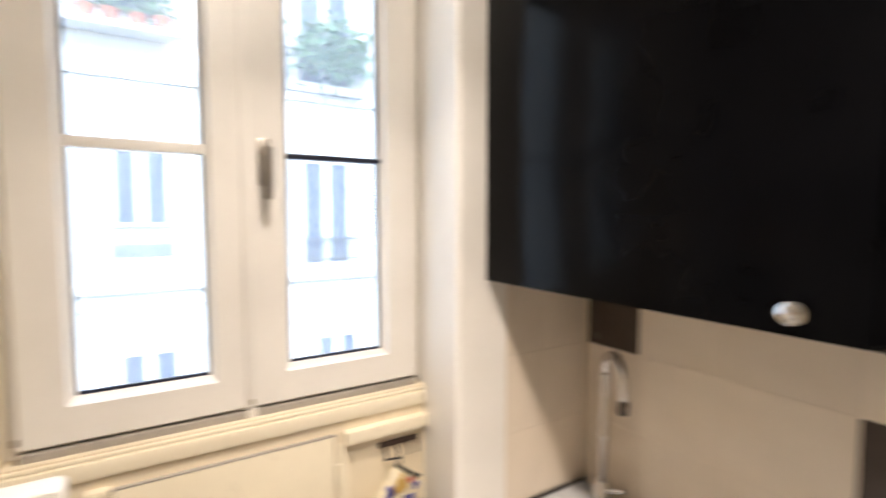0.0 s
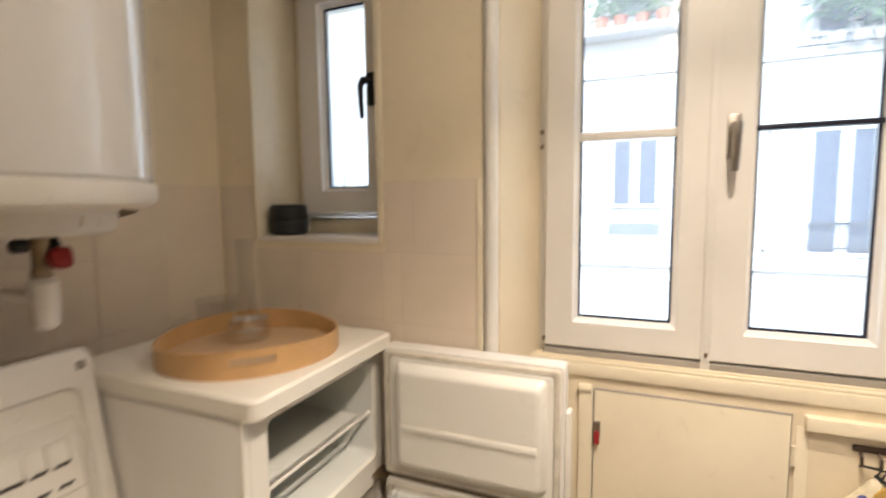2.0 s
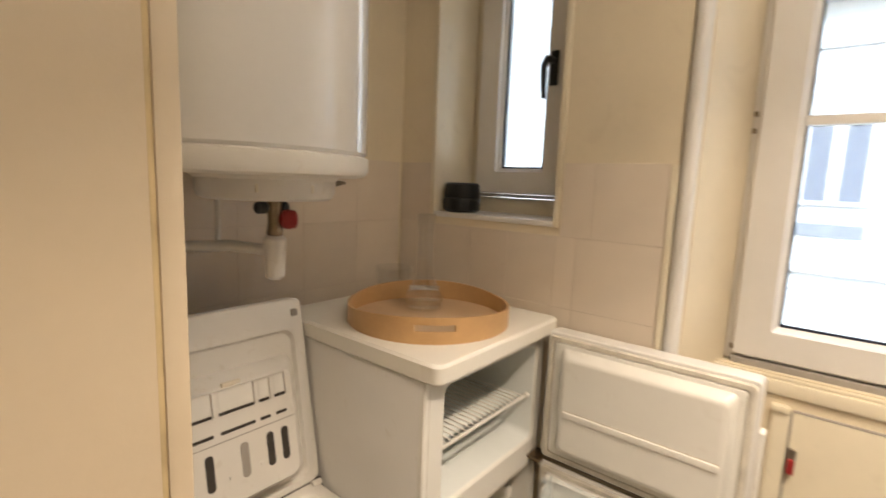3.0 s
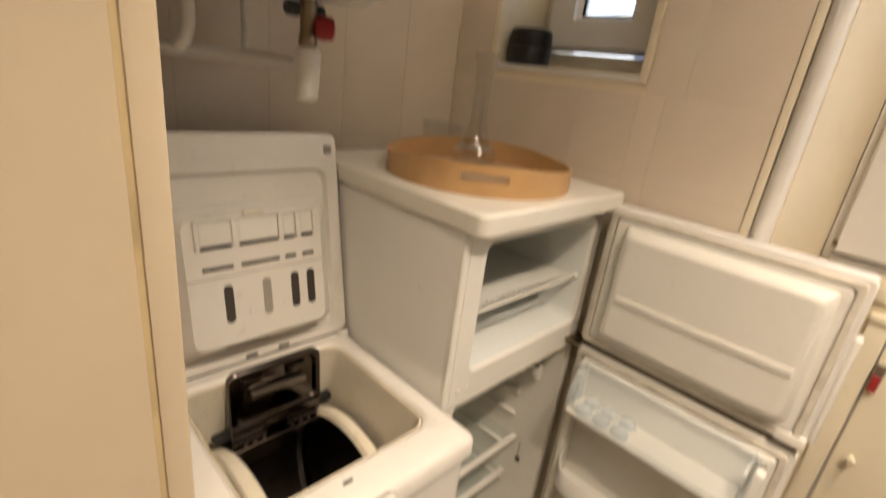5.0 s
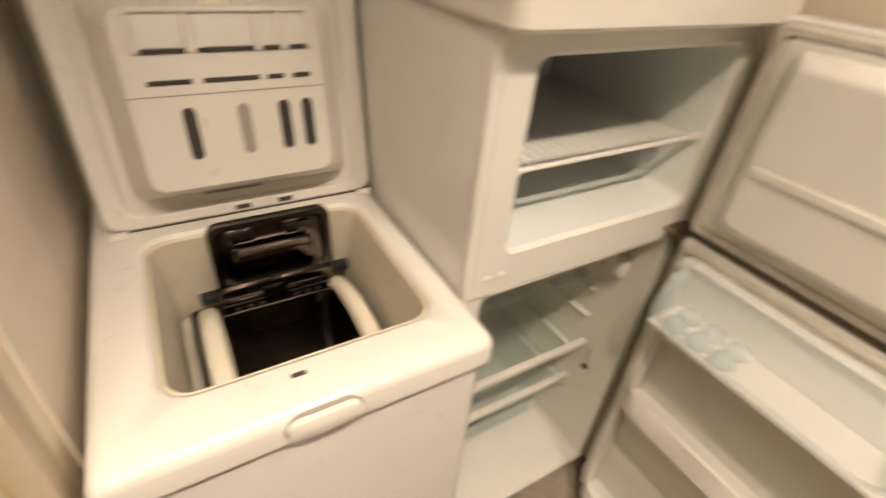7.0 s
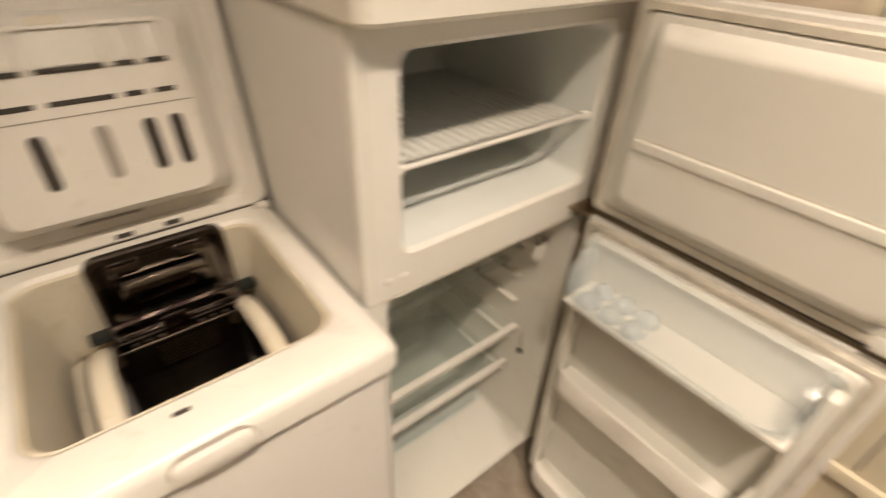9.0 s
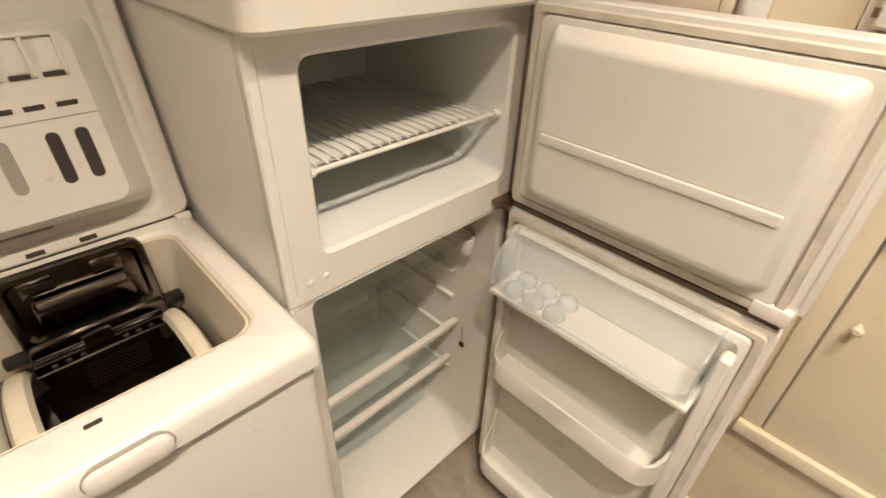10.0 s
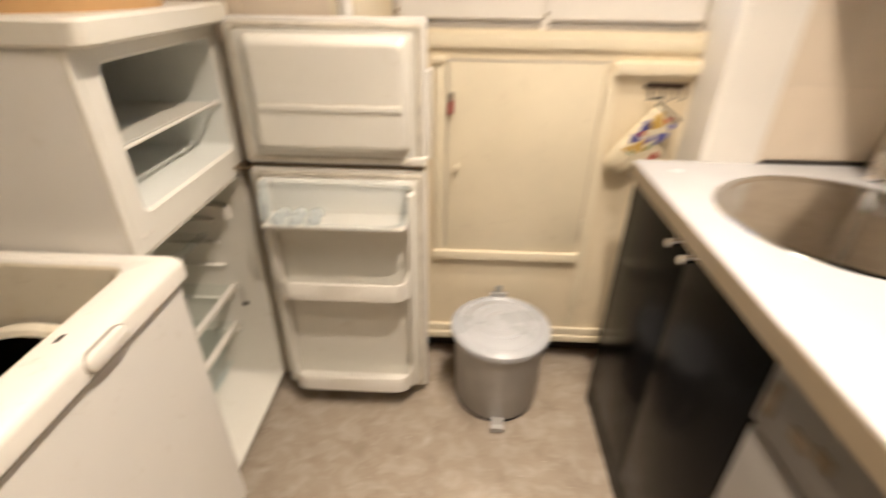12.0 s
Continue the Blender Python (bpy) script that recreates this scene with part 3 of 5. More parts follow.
# wire shelves in the freezer
SHZ, SHX, SHY0, SHY1 = 1.030, 0.934, 2.118, 2.508
ws = part("wire_shelf", tube([(SHX, SHY0, SHZ), (SHX, SHY1, SHZ)], 0.0042, 8), ABS, fr, "white coated wire shelf")
part("shelf_plate", box((0.56, SHY0 + 0.004, SHZ - 0.004), (0.912, SHY1 - 0.004, SHZ + 0.0012), 0.001), FREEZERLINER, ws, "pale solid plate behind the wire edge")
part("back_rod", tube([(0.565, SHY0, SHZ), (0.565, SHY1, SHZ)], 0.0035, 8), ABS, ws)
wire = finish("wire", tube([(SHX, 0, SHZ + 0.002), (SHX - 0.01, 0, SHZ + 0.004), (0.565, 0, SHZ + 0.004)], 0.0021, 6), ABS)
for i in range(20):
    o = new("wire", wire)
    o.parent = ws
    o.matrix_basis = pose(0, SHY0 + 0.012 + (SHY1 - SHY0 - 0.024) * i / 19, 0)
for yy in (2.114, 2.514):
    part("shelf_peg", tube([(0.934, yy - 0.008, 1.030), (0.934, yy + 0.008, 1.030)], 0.008, 10), ABS, fr)

# glass shelves and crisper
def glass_shelf(z, x1, edge):
    bm = box((0.52, 2.108, z), (x1 - 0.006, 2.524, z + 0.004))
    bmesh.ops.delete(bm, geom=[f for f in bm.faces if f.normal.z < -0.5 or f.normal.y < -0.5 or f.normal.x < -0.5], context="FACES")
    g = part("glass_shelf", bm, SHELFGLASS, fr)
    part("front_rail", box((x1 - 0.012, 2.102, z - 0.006), (x1 + 0.006, 2.530, z + 0.008), 0.002), edge, g)
    return g
glass_shelf(0.625, 0.80, MILKY)
glass_shelf(0.435, 0.856, ABS)
glass_shelf(0.282, 0.836, ABS)
cr = part("crisper_drawer", loft([rr(0.55, 0.80, 2.125, 2.505, 0.03, top_put(0.270)), rr(0.56, 0.785, 2.135, 2.495, 0.03, top_put(0.10)), rr(0.58, 0.77, 2.15, 2.48, 0.03, top_put(0.092))], False, True), CRISP, fr, "clear bluish plastic crisper drawer")
part("rib", boxes(((0.798, 2.15, 0.135), (0.812, 2.48, 0.155)), ((0.798, 2.15, 0.21), (0.806, 2.48, 0.218)), bevel=0.003), CLEARPLASTIC, cr)
for zz in (0.255, 0.39, 0.52, 0.60, 0.68):
    for yy in (2.100, 2.526):
        part("shelf_runner", box((0.53, yy - 0.008, zz - 0.008), (0.84, yy + 0.008, zz), 0.003), LINER, fr)
part("drain_hole", box((0.872, 2.5245, 0.358), (0.888, 2.5285, 0.374), 0.002), SLOT, fr)
part("thermostat", boxes(((0.78, 2.505, 0.70), (0.90, 2.528, 0.735)), ((0.885, 2.490, 0.695), (0.91, 2.51, 0.735)), bevel=0.006), ABS, fr, "white thermostat and lamp switch housing")
part("scratch", box((0.878, 2.5252, 0.375), (0.8792, 2.5275, 0.432)), GREYSLOT, fr, "thin dark scratch in the liner")
# hinge bracket between the doors
part("hinge_bracket", boxes(((0.950, 2.500, 0.852), (0.998, 2.560, 0.860)), ((0.966, 2.505, 0.846), (0.992, 2.545, 0.852)), bevel=0.002), BRASS, fr, "tarnished steel hinge bracket")

# doors, swung open along the wall
DX0, DX1, DYF, DYB = 0.990, 1.491, 2.515, 2.570
def door_shell(z0, z1):
    pd = lambda d: (lambda u, v: (u, d, v))
    return loft([rr(DX0, DX1, z0, z1, 0.012, pd(DYB - 0.004), 4), rr(DX0, DX1, z0, z1, 0.012, pd(DYF + 0.006), 4), rr(DX0 + 0.003, DX1 - 0.003, z0 + 0.003, z1 - 0.003, 0.01, pd(DYF + 0.002), 4), rr(DX0 + 0.012, DX1 - 0.012, z0 + 0.012, z1 - 0.012, 0.01, pd(DYF + 0.002), 4)], True, True)
def door_seal(z0, z1):
    pd = lambda d: (lambda u, v: (u, d, v))
    o, i = 0.010, 0.026
    return loft([rr(DX0 + o, DX1 - o, z0 + o, z1 - o, 0.008, pd(DYF + 0.003), 3), rr(DX0 + o + 0.002, DX1 - o - 0.002, z0 + o + 0.002, z1 - o - 0.002, 0.008, pd(DYF - 0.008), 3), rr(DX0 + i - 0.004, DX1 - i + 0.004, z0 + i - 0.004, z1 - i + 0.004, 0.008, pd(DYF - 0.008), 3), rr(DX0 + i, DX1 - i, z0 + i, z1 - i, 0.008, pd(DYF + 0.003), 3)])
d1 = part("freezer_door", door_shell(0.868, 1.238), ENAMEL, fr)
part("seal", door_seal(0.868, 1.238), SEAL, d1, "greyed rubber door seal")
pdoor = lambda d: (lambda u, v: (u, d, v))
part("door_liner", loft([rr(DX0 + 0.024, DX1 - 0.024, 0.891, 1.215, 0.012, pdoor(DYF + 0.001), 4), rr(DX0 + 0.028, DX1 - 0.028, 0.895, 1.211, 0.012, pdoor(DYF - 0.009), 4), rr(DX0 + 0.050, DX1 - 0.040, 0.912, 1.202, 0.014, pdoor(DYF - 0.010), 4), rr(DX0 + 0.062, DX1 - 0.052, 0.922, 1.188, 0.018, pdoor(DYF - 0.034), 4), rr(DX0 + 0.072, DX1 - 0.062, 0.930, 1.180, 0.014, pdoor(DYF - 0.038), 4), rr(DX0 + 0.077, DX1 - 0.067, 0.935, 1.175, 0.012, pdoor(DYF - 0.0381), 4), rr(DX0 + 0.082, DX1 - 0.072, 0.940, 1.170, 0.010, pdoor(DYF - 0.0381), 4)], False, True), LINER, d1)
part("ridge", box((1.066, DYF - 0.0415, 1.022), (1.432, DYF - 0.030, 1.040), 0.0035, 3), LINER, d1)
part("groove", box((1.066, DYF - 0.0385, 1.040), (1.432, DYF - 0.034, 1.0435)), SEAL, d1)
# brown strip set between the doors in place of the gap's shade
part("gap_shade_strip", box((DX0 + 0.008, DYF + 0.006, 0.8555), (DX1 - 0.008, DYF + 0.04, 0.8645)), BROWNGAP, d1, "brown strip for the shade between the doors")
part("grip", box((1.44, DYF - 0.012, 0.872), (1.493, DYF + 0.03, 0.898), 0.006), ABS, d1)
part("door_handle", box((1.4905, DYF + 0.012, 0.885), (1.504, DYF + 0.046, 1.122), 0.006, 3), ABS, d1, "white grip along the door edge")
d2 = part("fridge_door", door_shell(0.032, 0.855), ENAMEL, fr)
part("seal", door_seal(0.032, 0.855), SEAL, d2, "greyed rubber door seal")
part("door_liner", loft([rr(DX0 + 0.024, DX1 - 0.024, 0.055, 0.832, 0.012, pdoor(DYF + 0.001), 4), rr(DX0 + 0.026, DX1 - 0.026, 0.058, 0.829, 0.012, pdoor(DYF - 0.014), 4), rr(DX0 + 0.036, DX1 - 0.036, 0.068, 0.819, 0.014, pdoor(DYF - 0.018), 4), rr(DX0 + 0.048, DX1 - 0.050, 0.080, 0.807, 0.02, pdoor(DYF - 0.002), 4)], False, True), LINER, d2)
for sx in (DX0 + 0.03, DX1 - 0.052):
    part("side_rib", box((sx, DYF - 0.045, 0.075), (sx + 0.02, DYF - 0.012, 0.80), 0.008, 3), LINER, d2)


def bin_front(z0, z1, depth, dip=0.0, n=14):
    """A door bin's curved guard rail, from one side rib round to the other."""
    bm = bmesh.new()
    x0, x1 = DX0 + 0.046, DX1 - 0.048
    path = [(x0, DYF - 0.02)] + [(x0 + 0.055 - 0.055 * math.cos(radians(a)), DYF - depth + 0.05 - 0.05 * math.sin(radians(a))) for a in (0, 18, 36, 54, 72, 90)]
    path += [(x0 + (x1 - x0) * q, DYF - depth) for q in (0.25, 0.5, 0.75)]
    path += [(x1 - 0.055 + 0.055 * math.sin(radians(a)), DYF - depth + 0.05 - 0.05 * math.cos(radians(a))) for a in (0, 18, 36, 54, 72, 90)] + [(x1, DYF - 0.02)]
    loops = []
    for i, (x, y) in enumerate(path):
        e = abs(i / (len(path) - 1) - 0.5) * 2
        up = z1 + 0.068 * max(0.0, (e - 0.55) / 0.45) ** 1.5
        cx, cy = (x0 + x1) / 2, DYF
        d = Vector((cx - x, cy - y)).normalized() * 0.007
        loops.append([(x, y, z0), (x, y, up - 0.003), (x + d.x * 0.5, y + d.y * 0.5, up), (x + d.x, y + d.y, up - 0.003), (x + d.x, y + d.y, z0)])
    return add_loft(bm, loops, True, True)
for z0, z1, dp in ((0.462, 0.523, 0.085), (0.080, 0.141, 0.085)):
    b = part("door_bin", bin_front(z0, z1, dp), ABS, d2, "white moulded door bin")
    part("bin_floor", loft([rr(DX0 + 0.052, DX1 - 0.054, DYF - dp + 0.003, DYF + 0.05, 0.052, top_put(z), 8) for z in (z0 - 0.002, z0 + 0.006)], True, True), LINER, b)
# clear upper bin with lid and egg cups
eb = part("egg_bin", bin_front(0.716, 0.732, 0.10), MILKY, d2, "clear plastic door bin with egg cups and raised lid")
part("bin_floor", box((DX0 + 0.05, DYF - 0.098, 0.712), (DX1 - 0.052, DYF - 0.004, 0.722), 0.003), ABS, eb)
lidp = [(DYF - 0.098, 0.732), (DYF - 0.099, 0.762), (DYF - 0.090, 0.793), (DYF - 0.070, 0.817), (DYF - 0.040, 0.831), (DYF - 0.022, 0.835)]
bm = bmesh.new()
add_loft(bm, [[(DX0 + 0.05, y, z) for y, z in lidp], [(DX0 + 0.06, y - 0.002, z) for y, z in lidp], [(DX1 - 0.07, y - 0.002, z) for y, z in lidp], [(DX1 - 0.06, y, z) for y, z in lidp]], closed=False)
part("bin_lid", bm, MILKY, eb)
for sx in (DX0 + 0.049, DX1 - 0.0615):
    part("lid_cheek", prism([(DYF - 0.022, 0.720)] + lidp, lambda y, z, sx=sx: (sx, y, z), lambda y, z, sx=sx: (sx + 0.003, y, z)), MILKY, eb)
bm = lathe((0, 0), [(0.0215, 0.0), (0.0218, 0.006), (0.0190, 0.014), (0.0130, 0.0195), (0.0060, 0.022), (0.002, 0.0224)], 20)
egg_mesh = finish("egg_cup", bm, EGG)
for i in range(3):
    for k in range(2):
        o = new("egg_cup", egg_mesh)
        o.parent = eb
        o.matrix_basis = pose(DX0 + 0.09 + 0.048 * i, DYF - 0.072 + 0.044 * k, 0.723)
for a, b in ((1.432, 1.446), (1.016, 1.030)):
    part("pivot", box((a, DYF - 0.035, 0.810), (b, DYF - 0.012, 0.822), 0.004), MILKY, eb)
part("foot", lathe((0.62, 2.31), [(0.02, 0.0), (0.02, 0.01)], 12), BLACK, fr)

# ---------- top-loading washing machine, lid up ----------
MX0, MX1, MY0, MY1, MZ = 0.42, 1.060, 1.562, 2.031, 0.862
wm = thing("washing_machine", (0.73, 1.82, 0), "white top-loading washing machine with its lid raised", "washing machine")
pz = lambda z: (lambda u, v: (u, v, z))
part("plinth", loft([rr(MX0 + 0.01, MX1 - 0.048, MY0 + 0.02, MY1 - 0.02, 0.02, pz(0.0)), rr(MX0 + 0.01, MX1 - 0.048, MY0 + 0.02, MY1 - 0.02, 0.02, pz(0.125))], True, False), ENAMEL, wm)
part("body", loft([rr(MX0, MX1 - 0.030, MY0 + 0.010, MY1 - 0.010, 0.02, pz(0.115)), rr(MX0, MX1 - 0.012, MY0 + 0.006, MY1 - 0.006, 0.02, pz(0.135)), rr(MX0, MX1 - 0.012, MY0 + 0.006, MY1 - 0.006, 0.02, pz(0.806))], True, False), ENAMEL, wm)
OX0, OX1, OY0, OY1 = 0.656, 0.976, 1.640, 1.976
L = [rr(MX0, MX1 - 0.008, MY0 + 0.003, MY1 - 0.003, 0.024, pz(0.8065)), rr(MX0, MX1, MY0, MY1, 0.016, pz(0.813)), rr(MX0, MX1, MY0, MY1, 0.016, pz(0.842)), rr(MX0 + 0.003, MX1 - 0.003, MY0 + 0.003, MY1 - 0.003, 0.016, pz(0.851)), rr(MX0 + 0.010, MX1 - 0.011, MY0 + 0.009, MY1 - 0.009, 0.014, pz(0.857)), rr(MX0 + 0.024, MX1 - 0.030, MY0 + 0.020, MY1 - 0.020, 0.012, pz(MZ)),
     rr(OX0 - 0.012, OX1 + 0.014, OY0 - 0.013, OY1 + 0.013, 0.04, pz(MZ)), rr(OX0 - 0.006, OX1 + 0.006, OY0 - 0.006, OY1 + 0.006, 0.036, pz(MZ - 0.006))]
part("top_panel", loft(L), ABS, wm)
part("opening_bead", loft([rr(OX0 - 0.0055, OX1 + 0.0055, OY0 - 0.0055, OY1 + 0.0055, 0.036, pz(MZ - 0.006)), rr(OX0 - 0.003, OX1 + 0.003, OY0 - 0.003, OY1 + 0.003, 0.034, pz(MZ - 0.013)), rr(OX0, OX1, OY0, OY1, 0.032, pz(MZ - 0.009))]), AGED, wm, "yellowed bead round the opening")
HX0, HX1, HY0, HY1 = 0.612, 0.966, 1.668, 1.964
part("well", loft([rr(OX0, OX1, OY0, OY1, 0.032, pz(MZ - 0.009)), rr(OX0 - 0.012, OX1 - 0.003, OY0 + 0.008, OY1 - 0.008, 0.03, pz(MZ - 0.07)), rr(OX0 - 0.030, OX1 - 0.004, OY0 + 0.014, OY1 - 0.014, 0.03, pz(0.680)), rr(HX0 - 0.001, HX1 + 0.004, HY0 - 0.003, HY1 + 0.003, 0.02, pz(0.672)), rr(HX0, HX1, HY0, HY1, 0.018, pz(0.668))]), AGED, wm, "yellowed plastic loading well")
for ya, yb in ((HY0 - 0.006, HY0), (HY1, HY1 + 0.006)):
    part("well_side", box((HX0 + 0.01, ya, 0.45), (HX1 - 0.01, yb, 0.669)), AGED, wm)
# drum lying crosswise, with cream rims and a perforated steel shell
DCX, DCZ, DR = 0.800, 0.512, 0.232
bm = bmesh.new()
add_loft(bm, [[(DCX + DR * math.cos(a), y, DCZ + DR * math.sin(a)) for a in [radians(135 + 265 * k / 60) for k in range(61)]] for y in (1.700, 1.930)], closed=False)
dr = part("drum", bm, DRUM, wm, "dark stainless steel drum")
# hole discs painted bright, as if light showed through from behind
bm = bmesh.new()
for k in range(9):
    a = radians(156 + 2.2 * k)
    for j in range(13):
        y = 1.775 + 0.0085 * j + 0.0042 * (k % 2)
        c, t1 = Vector((DCX + (DR - 0.002) * math.cos(a), y, DCZ + (DR - 0.002) * math.sin(a))), Vector((-math.sin(a), 0, math.cos(a)))
        bm.faces.new([bm.verts.new(c + 0.0031 * (math.cos(q) * t1 + math.sin(q) * Vector((0, 1, 0)))) for q in [k2 * math.pi / 3 for k2 in range(6)]])
tagged(part("perforation", bm, mat("backlit_perforation", (0.78, 0.68, 0.50), 0.5), dr), kind="stuff")
for y0, y1 in ((1.680, 1.716), (1.912, 1.946)):
    prof = [(DR - 0.004, y0), (DR + 0.006, y0 + 0.006), (DR + 0.008, (y0 + y1) / 2), (DR + 0.006, y1 - 0.006), (DR - 0.004, y1), (DR - 0.012, y0 + 0.01)]
    loops = []
    for k in range(25):
        a = radians(24 + 136 * k / 24)
        loops.append([(DCX + r * math.cos(a), y, DCZ + r * math.sin(a)) for r, y in prof])
    part("drum_rim", loft(loops, True, True), AGED, wm, "cream drum rim")
    ye = y0 if y0 < 1.8 else y1
    part("drum_end", loft([[(DCX + DR * math.cos(radians(6 * k)), ye - 0.001 * q, DCZ + DR * math.sin(radians(6 * k))) for k in range(60)] for q in (0, 1)], True, True), DARKSTEEL, wm)
# steel drum flap folded up against the back of the well
flap = thing("drum_flap", (0, 0, 0), "", "")
flap.parent = wm
flap.matrix_parent_inverse = wm.matrix_basis.inverted()
FLP = pose(0.676, 1.724, 0.704, 0, 0, 0) @ pose(0, 0, 0, 0, -4, 0)
def flap_mesh(fn):
    bm = fn
    bmesh.ops.transform(bm, matrix=FLP, verts=bm.verts)
    return bm
FW, FH = 0.206, 0.170
pf = lambda d: (lambda u, v: (d, u, v))
part("flap_plate", flap_mesh(loft([rr(0, FW, 0, FH, 0.02, pf(-0.012)), rr(0, FW, 0, FH, 0.02, pf(-0.001)), rr(0.003, FW - 0.003, 0.003, FH - 0.003, 0.018, pf(0.002)), rr(0.012, FW - 0.012, 0.05, FH - 0.012, 0.014, pf(0.002)), rr(0.018, FW - 0.018, 0.055, FH - 0.018, 0.012, pf(-0.006))], True, True)), DARKSTEEL, flap, "dark polished steel plate")
part("flap_fold", flap_mesh(boxes(((-0.004, 0.035, 0.075), (0.006, FW - 0.035, 0.112)), ((0.0, 0.004, 0.034), (0.010, FW - 0.004, 0.046)), ((0.002, 0.07, 0.012), (0.016, 0.115, 0.038)), ((-0.006, 0.03, 0.128), (0.003, 0.075, 0.150)), ((-0.006, 0.125, 0.128), (0.003, 0.17, 0.150)), bevel=0.004)), DARKSTEEL, flap)
part("fold_bar", flap_mesh(box((0.002, 0.042, 0.110), (0.015, FW - 0.042, 0.122), 0.004)), NICKEL, flap, "bright folded steel edge")
part("hinge_strip", flap_mesh(boxes(((0.004, -0.002, -0.004), (0.012, FW + 0.002, 0.014)), bevel=0.003)), DARKSTEEL, flap)
part("hinge_pin", flap_mesh(boxes(((0.010, -0.004, -0.006), (0.0135, FW + 0.004, -0.0025)), ((0.010, 0.0, 0.014), (0.013, FW, 0.0165)), bevel=0.001)), NICKEL, flap, "bright hinge edges")
for q in (0.02, 0.04, 0.06, 0.125, 0.145, 0.165):
    part("rivet", flap_mesh(box((0.0115, q, 0.002), (0.0135, q + 0.008, 0.008), 0.001)), NICKEL, flap)
for y in (1.714, 1.916):
    part("hook", box((0.650, y - (0.022 if y < 1.8 else -0.006), 0.722), (0.672, y + (0.018 if y < 1.8 else 0.046), 0.738), 0.005), BLACK, wm, "black plastic catch")
part("latch_slot", box((1.006, 1.768, MZ - 0.001), (1.0125, 1.786, MZ + 0.0012), 0.001), SLOT, wm)
# grey outline painted as the shade round the handle
part("handle_shade", loft([rr(1.7445, 1.8375, 0.8155, 0.8525, 0.018, pf(1.046)), rr(1.7445, 1.8375, 0.8155, 0.8525, 0.018, pf(1.0605))], True, True), GREYSLOT, wm)
part("pull_handle", loft([rr(1.748, 1.834, 0.818, 0.850, 0.0155, pf(1.046)), rr(1.746, 1.836, 0.817, 0.851, 0.0165, pf(1.060)), rr(1.748, 1.834, 0.819, 0.849, 0.0145, pf(1.067)), rr(1.753, 1.829, 0.824, 0.844, 0.0095, pf(1.0695))], True, True), ABS, wm, "moulded white lid handle")
part("seam", loft([rr(MX0 + 0.001, MX1 - 0.0105, MY0 + 0.0045, MY1 - 0.0045, 0.02, pz(0.800)), rr(MX0 + 0.001, MX1 - 0.0105, MY0 + 0.0045, MY1 - 0.0045, 0.02, pz(0.8064))]), GREYSLOT, wm)
# dark strip drawn for the shade where lid meets top
part("hinge_shade", box((0.6095, 1.60, MZ - 0.001), (0.6165, 2.034, MZ + 0.002)), SLOT, wm)
# lid: hinged at the back, leaning to the wall, with the detergent drawer moulding
LID = pose(0.620, 1.590, 0.866, 0, -10.5, 0)
def lid_part(name, bm, material, parent, label=""):
    bmesh.ops.transform(bm, matrix=LID, verts=bm.verts)
    return part(name, bm, material, parent, label)
LW, LH = 0.440, 0.470
lid = lid_part("lid", loft([rr(0, LW, 0, LH, 0.022, pf(-0.042)), rr(0, LW, 0, LH, 0.022, pf(-0.004)), rr(0.004, LW - 0.004, 0.004, LH - 0.004, 0.02, pf(0.0)), rr(0.030, LW - 0.030, 0.018, LH - 0.075, 0.03, pf(0.0)), rr(0.036, LW - 0.036, 0.024, LH - 0.082, 0.028, pf(-0.012)), rr(0.05, LW - 0.05, 0.04, LH - 0.10, 0.02, pf(-0.014))], True, True), ABS, wm)
dz0, dz1, dy0, dy1 = 0.052, 0.325, 0.066, 0.385
PF = 0.056                                 # how far the drawer's face stands out of the lid
disp = lid_part("detergent_drawer", loft([rr(dy0 - 0.018, dy1 + 0.012, dz0 - 0.010, dz1 + 0.010, 0.020, pf(-0.014)), rr(dy0 - 0.008, dy1 + 0.004, dz0 - 0.002, dz1 + 0.002, 0.022, pf(0.012)), rr(dy0 + 0.008, dy1 - 0.024, dz0 + 0.010, dz1 - 0.003, 0.024, pf(PF - 0.010)), rr(dy0 + 0.016, dy1 - 0.032, dz0 + 0.018, dz1 - 0.008, 0.020, pf(PF))], False, True), ABS, lid, "moulded white detergent drawer with slots")
# slots are not cut: flat dark patches carry their inner shade
ROWS_D = ((0.110, 0.166), (0.181, 0.258), (0.270, 0.294), (0.308, 0.334))
for q0, q1 in ROWS_D:
    lid_part("pocket", loft([rr(q0, q1, 0.272, 0.313, 0.008, pf(PF + 0.0002)), rr(q0 + 0.003, q1 - 0.003, 0.268, 0.310, 0.006, pf(PF + 0.0013))], False, True), LINER, disp)
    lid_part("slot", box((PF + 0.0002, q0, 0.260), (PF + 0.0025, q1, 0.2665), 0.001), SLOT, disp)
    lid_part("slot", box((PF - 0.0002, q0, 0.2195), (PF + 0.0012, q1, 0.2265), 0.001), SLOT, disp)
for q in (0.104, 0.1705, 0.2615, 0.2985, 0.3365):
    lid_part("divider", box((PF - 0.0005, q - 0.003, 0.262), (PF + 0.0065, q + 0.003, 0.3125), 0.002), ABS, disp)
lid_part("pocket_edge", box((PF - 0.0005, 0.102, 0.3115), (PF + 0.0065, 0.339, 0.316), 0.002), ABS, disp)
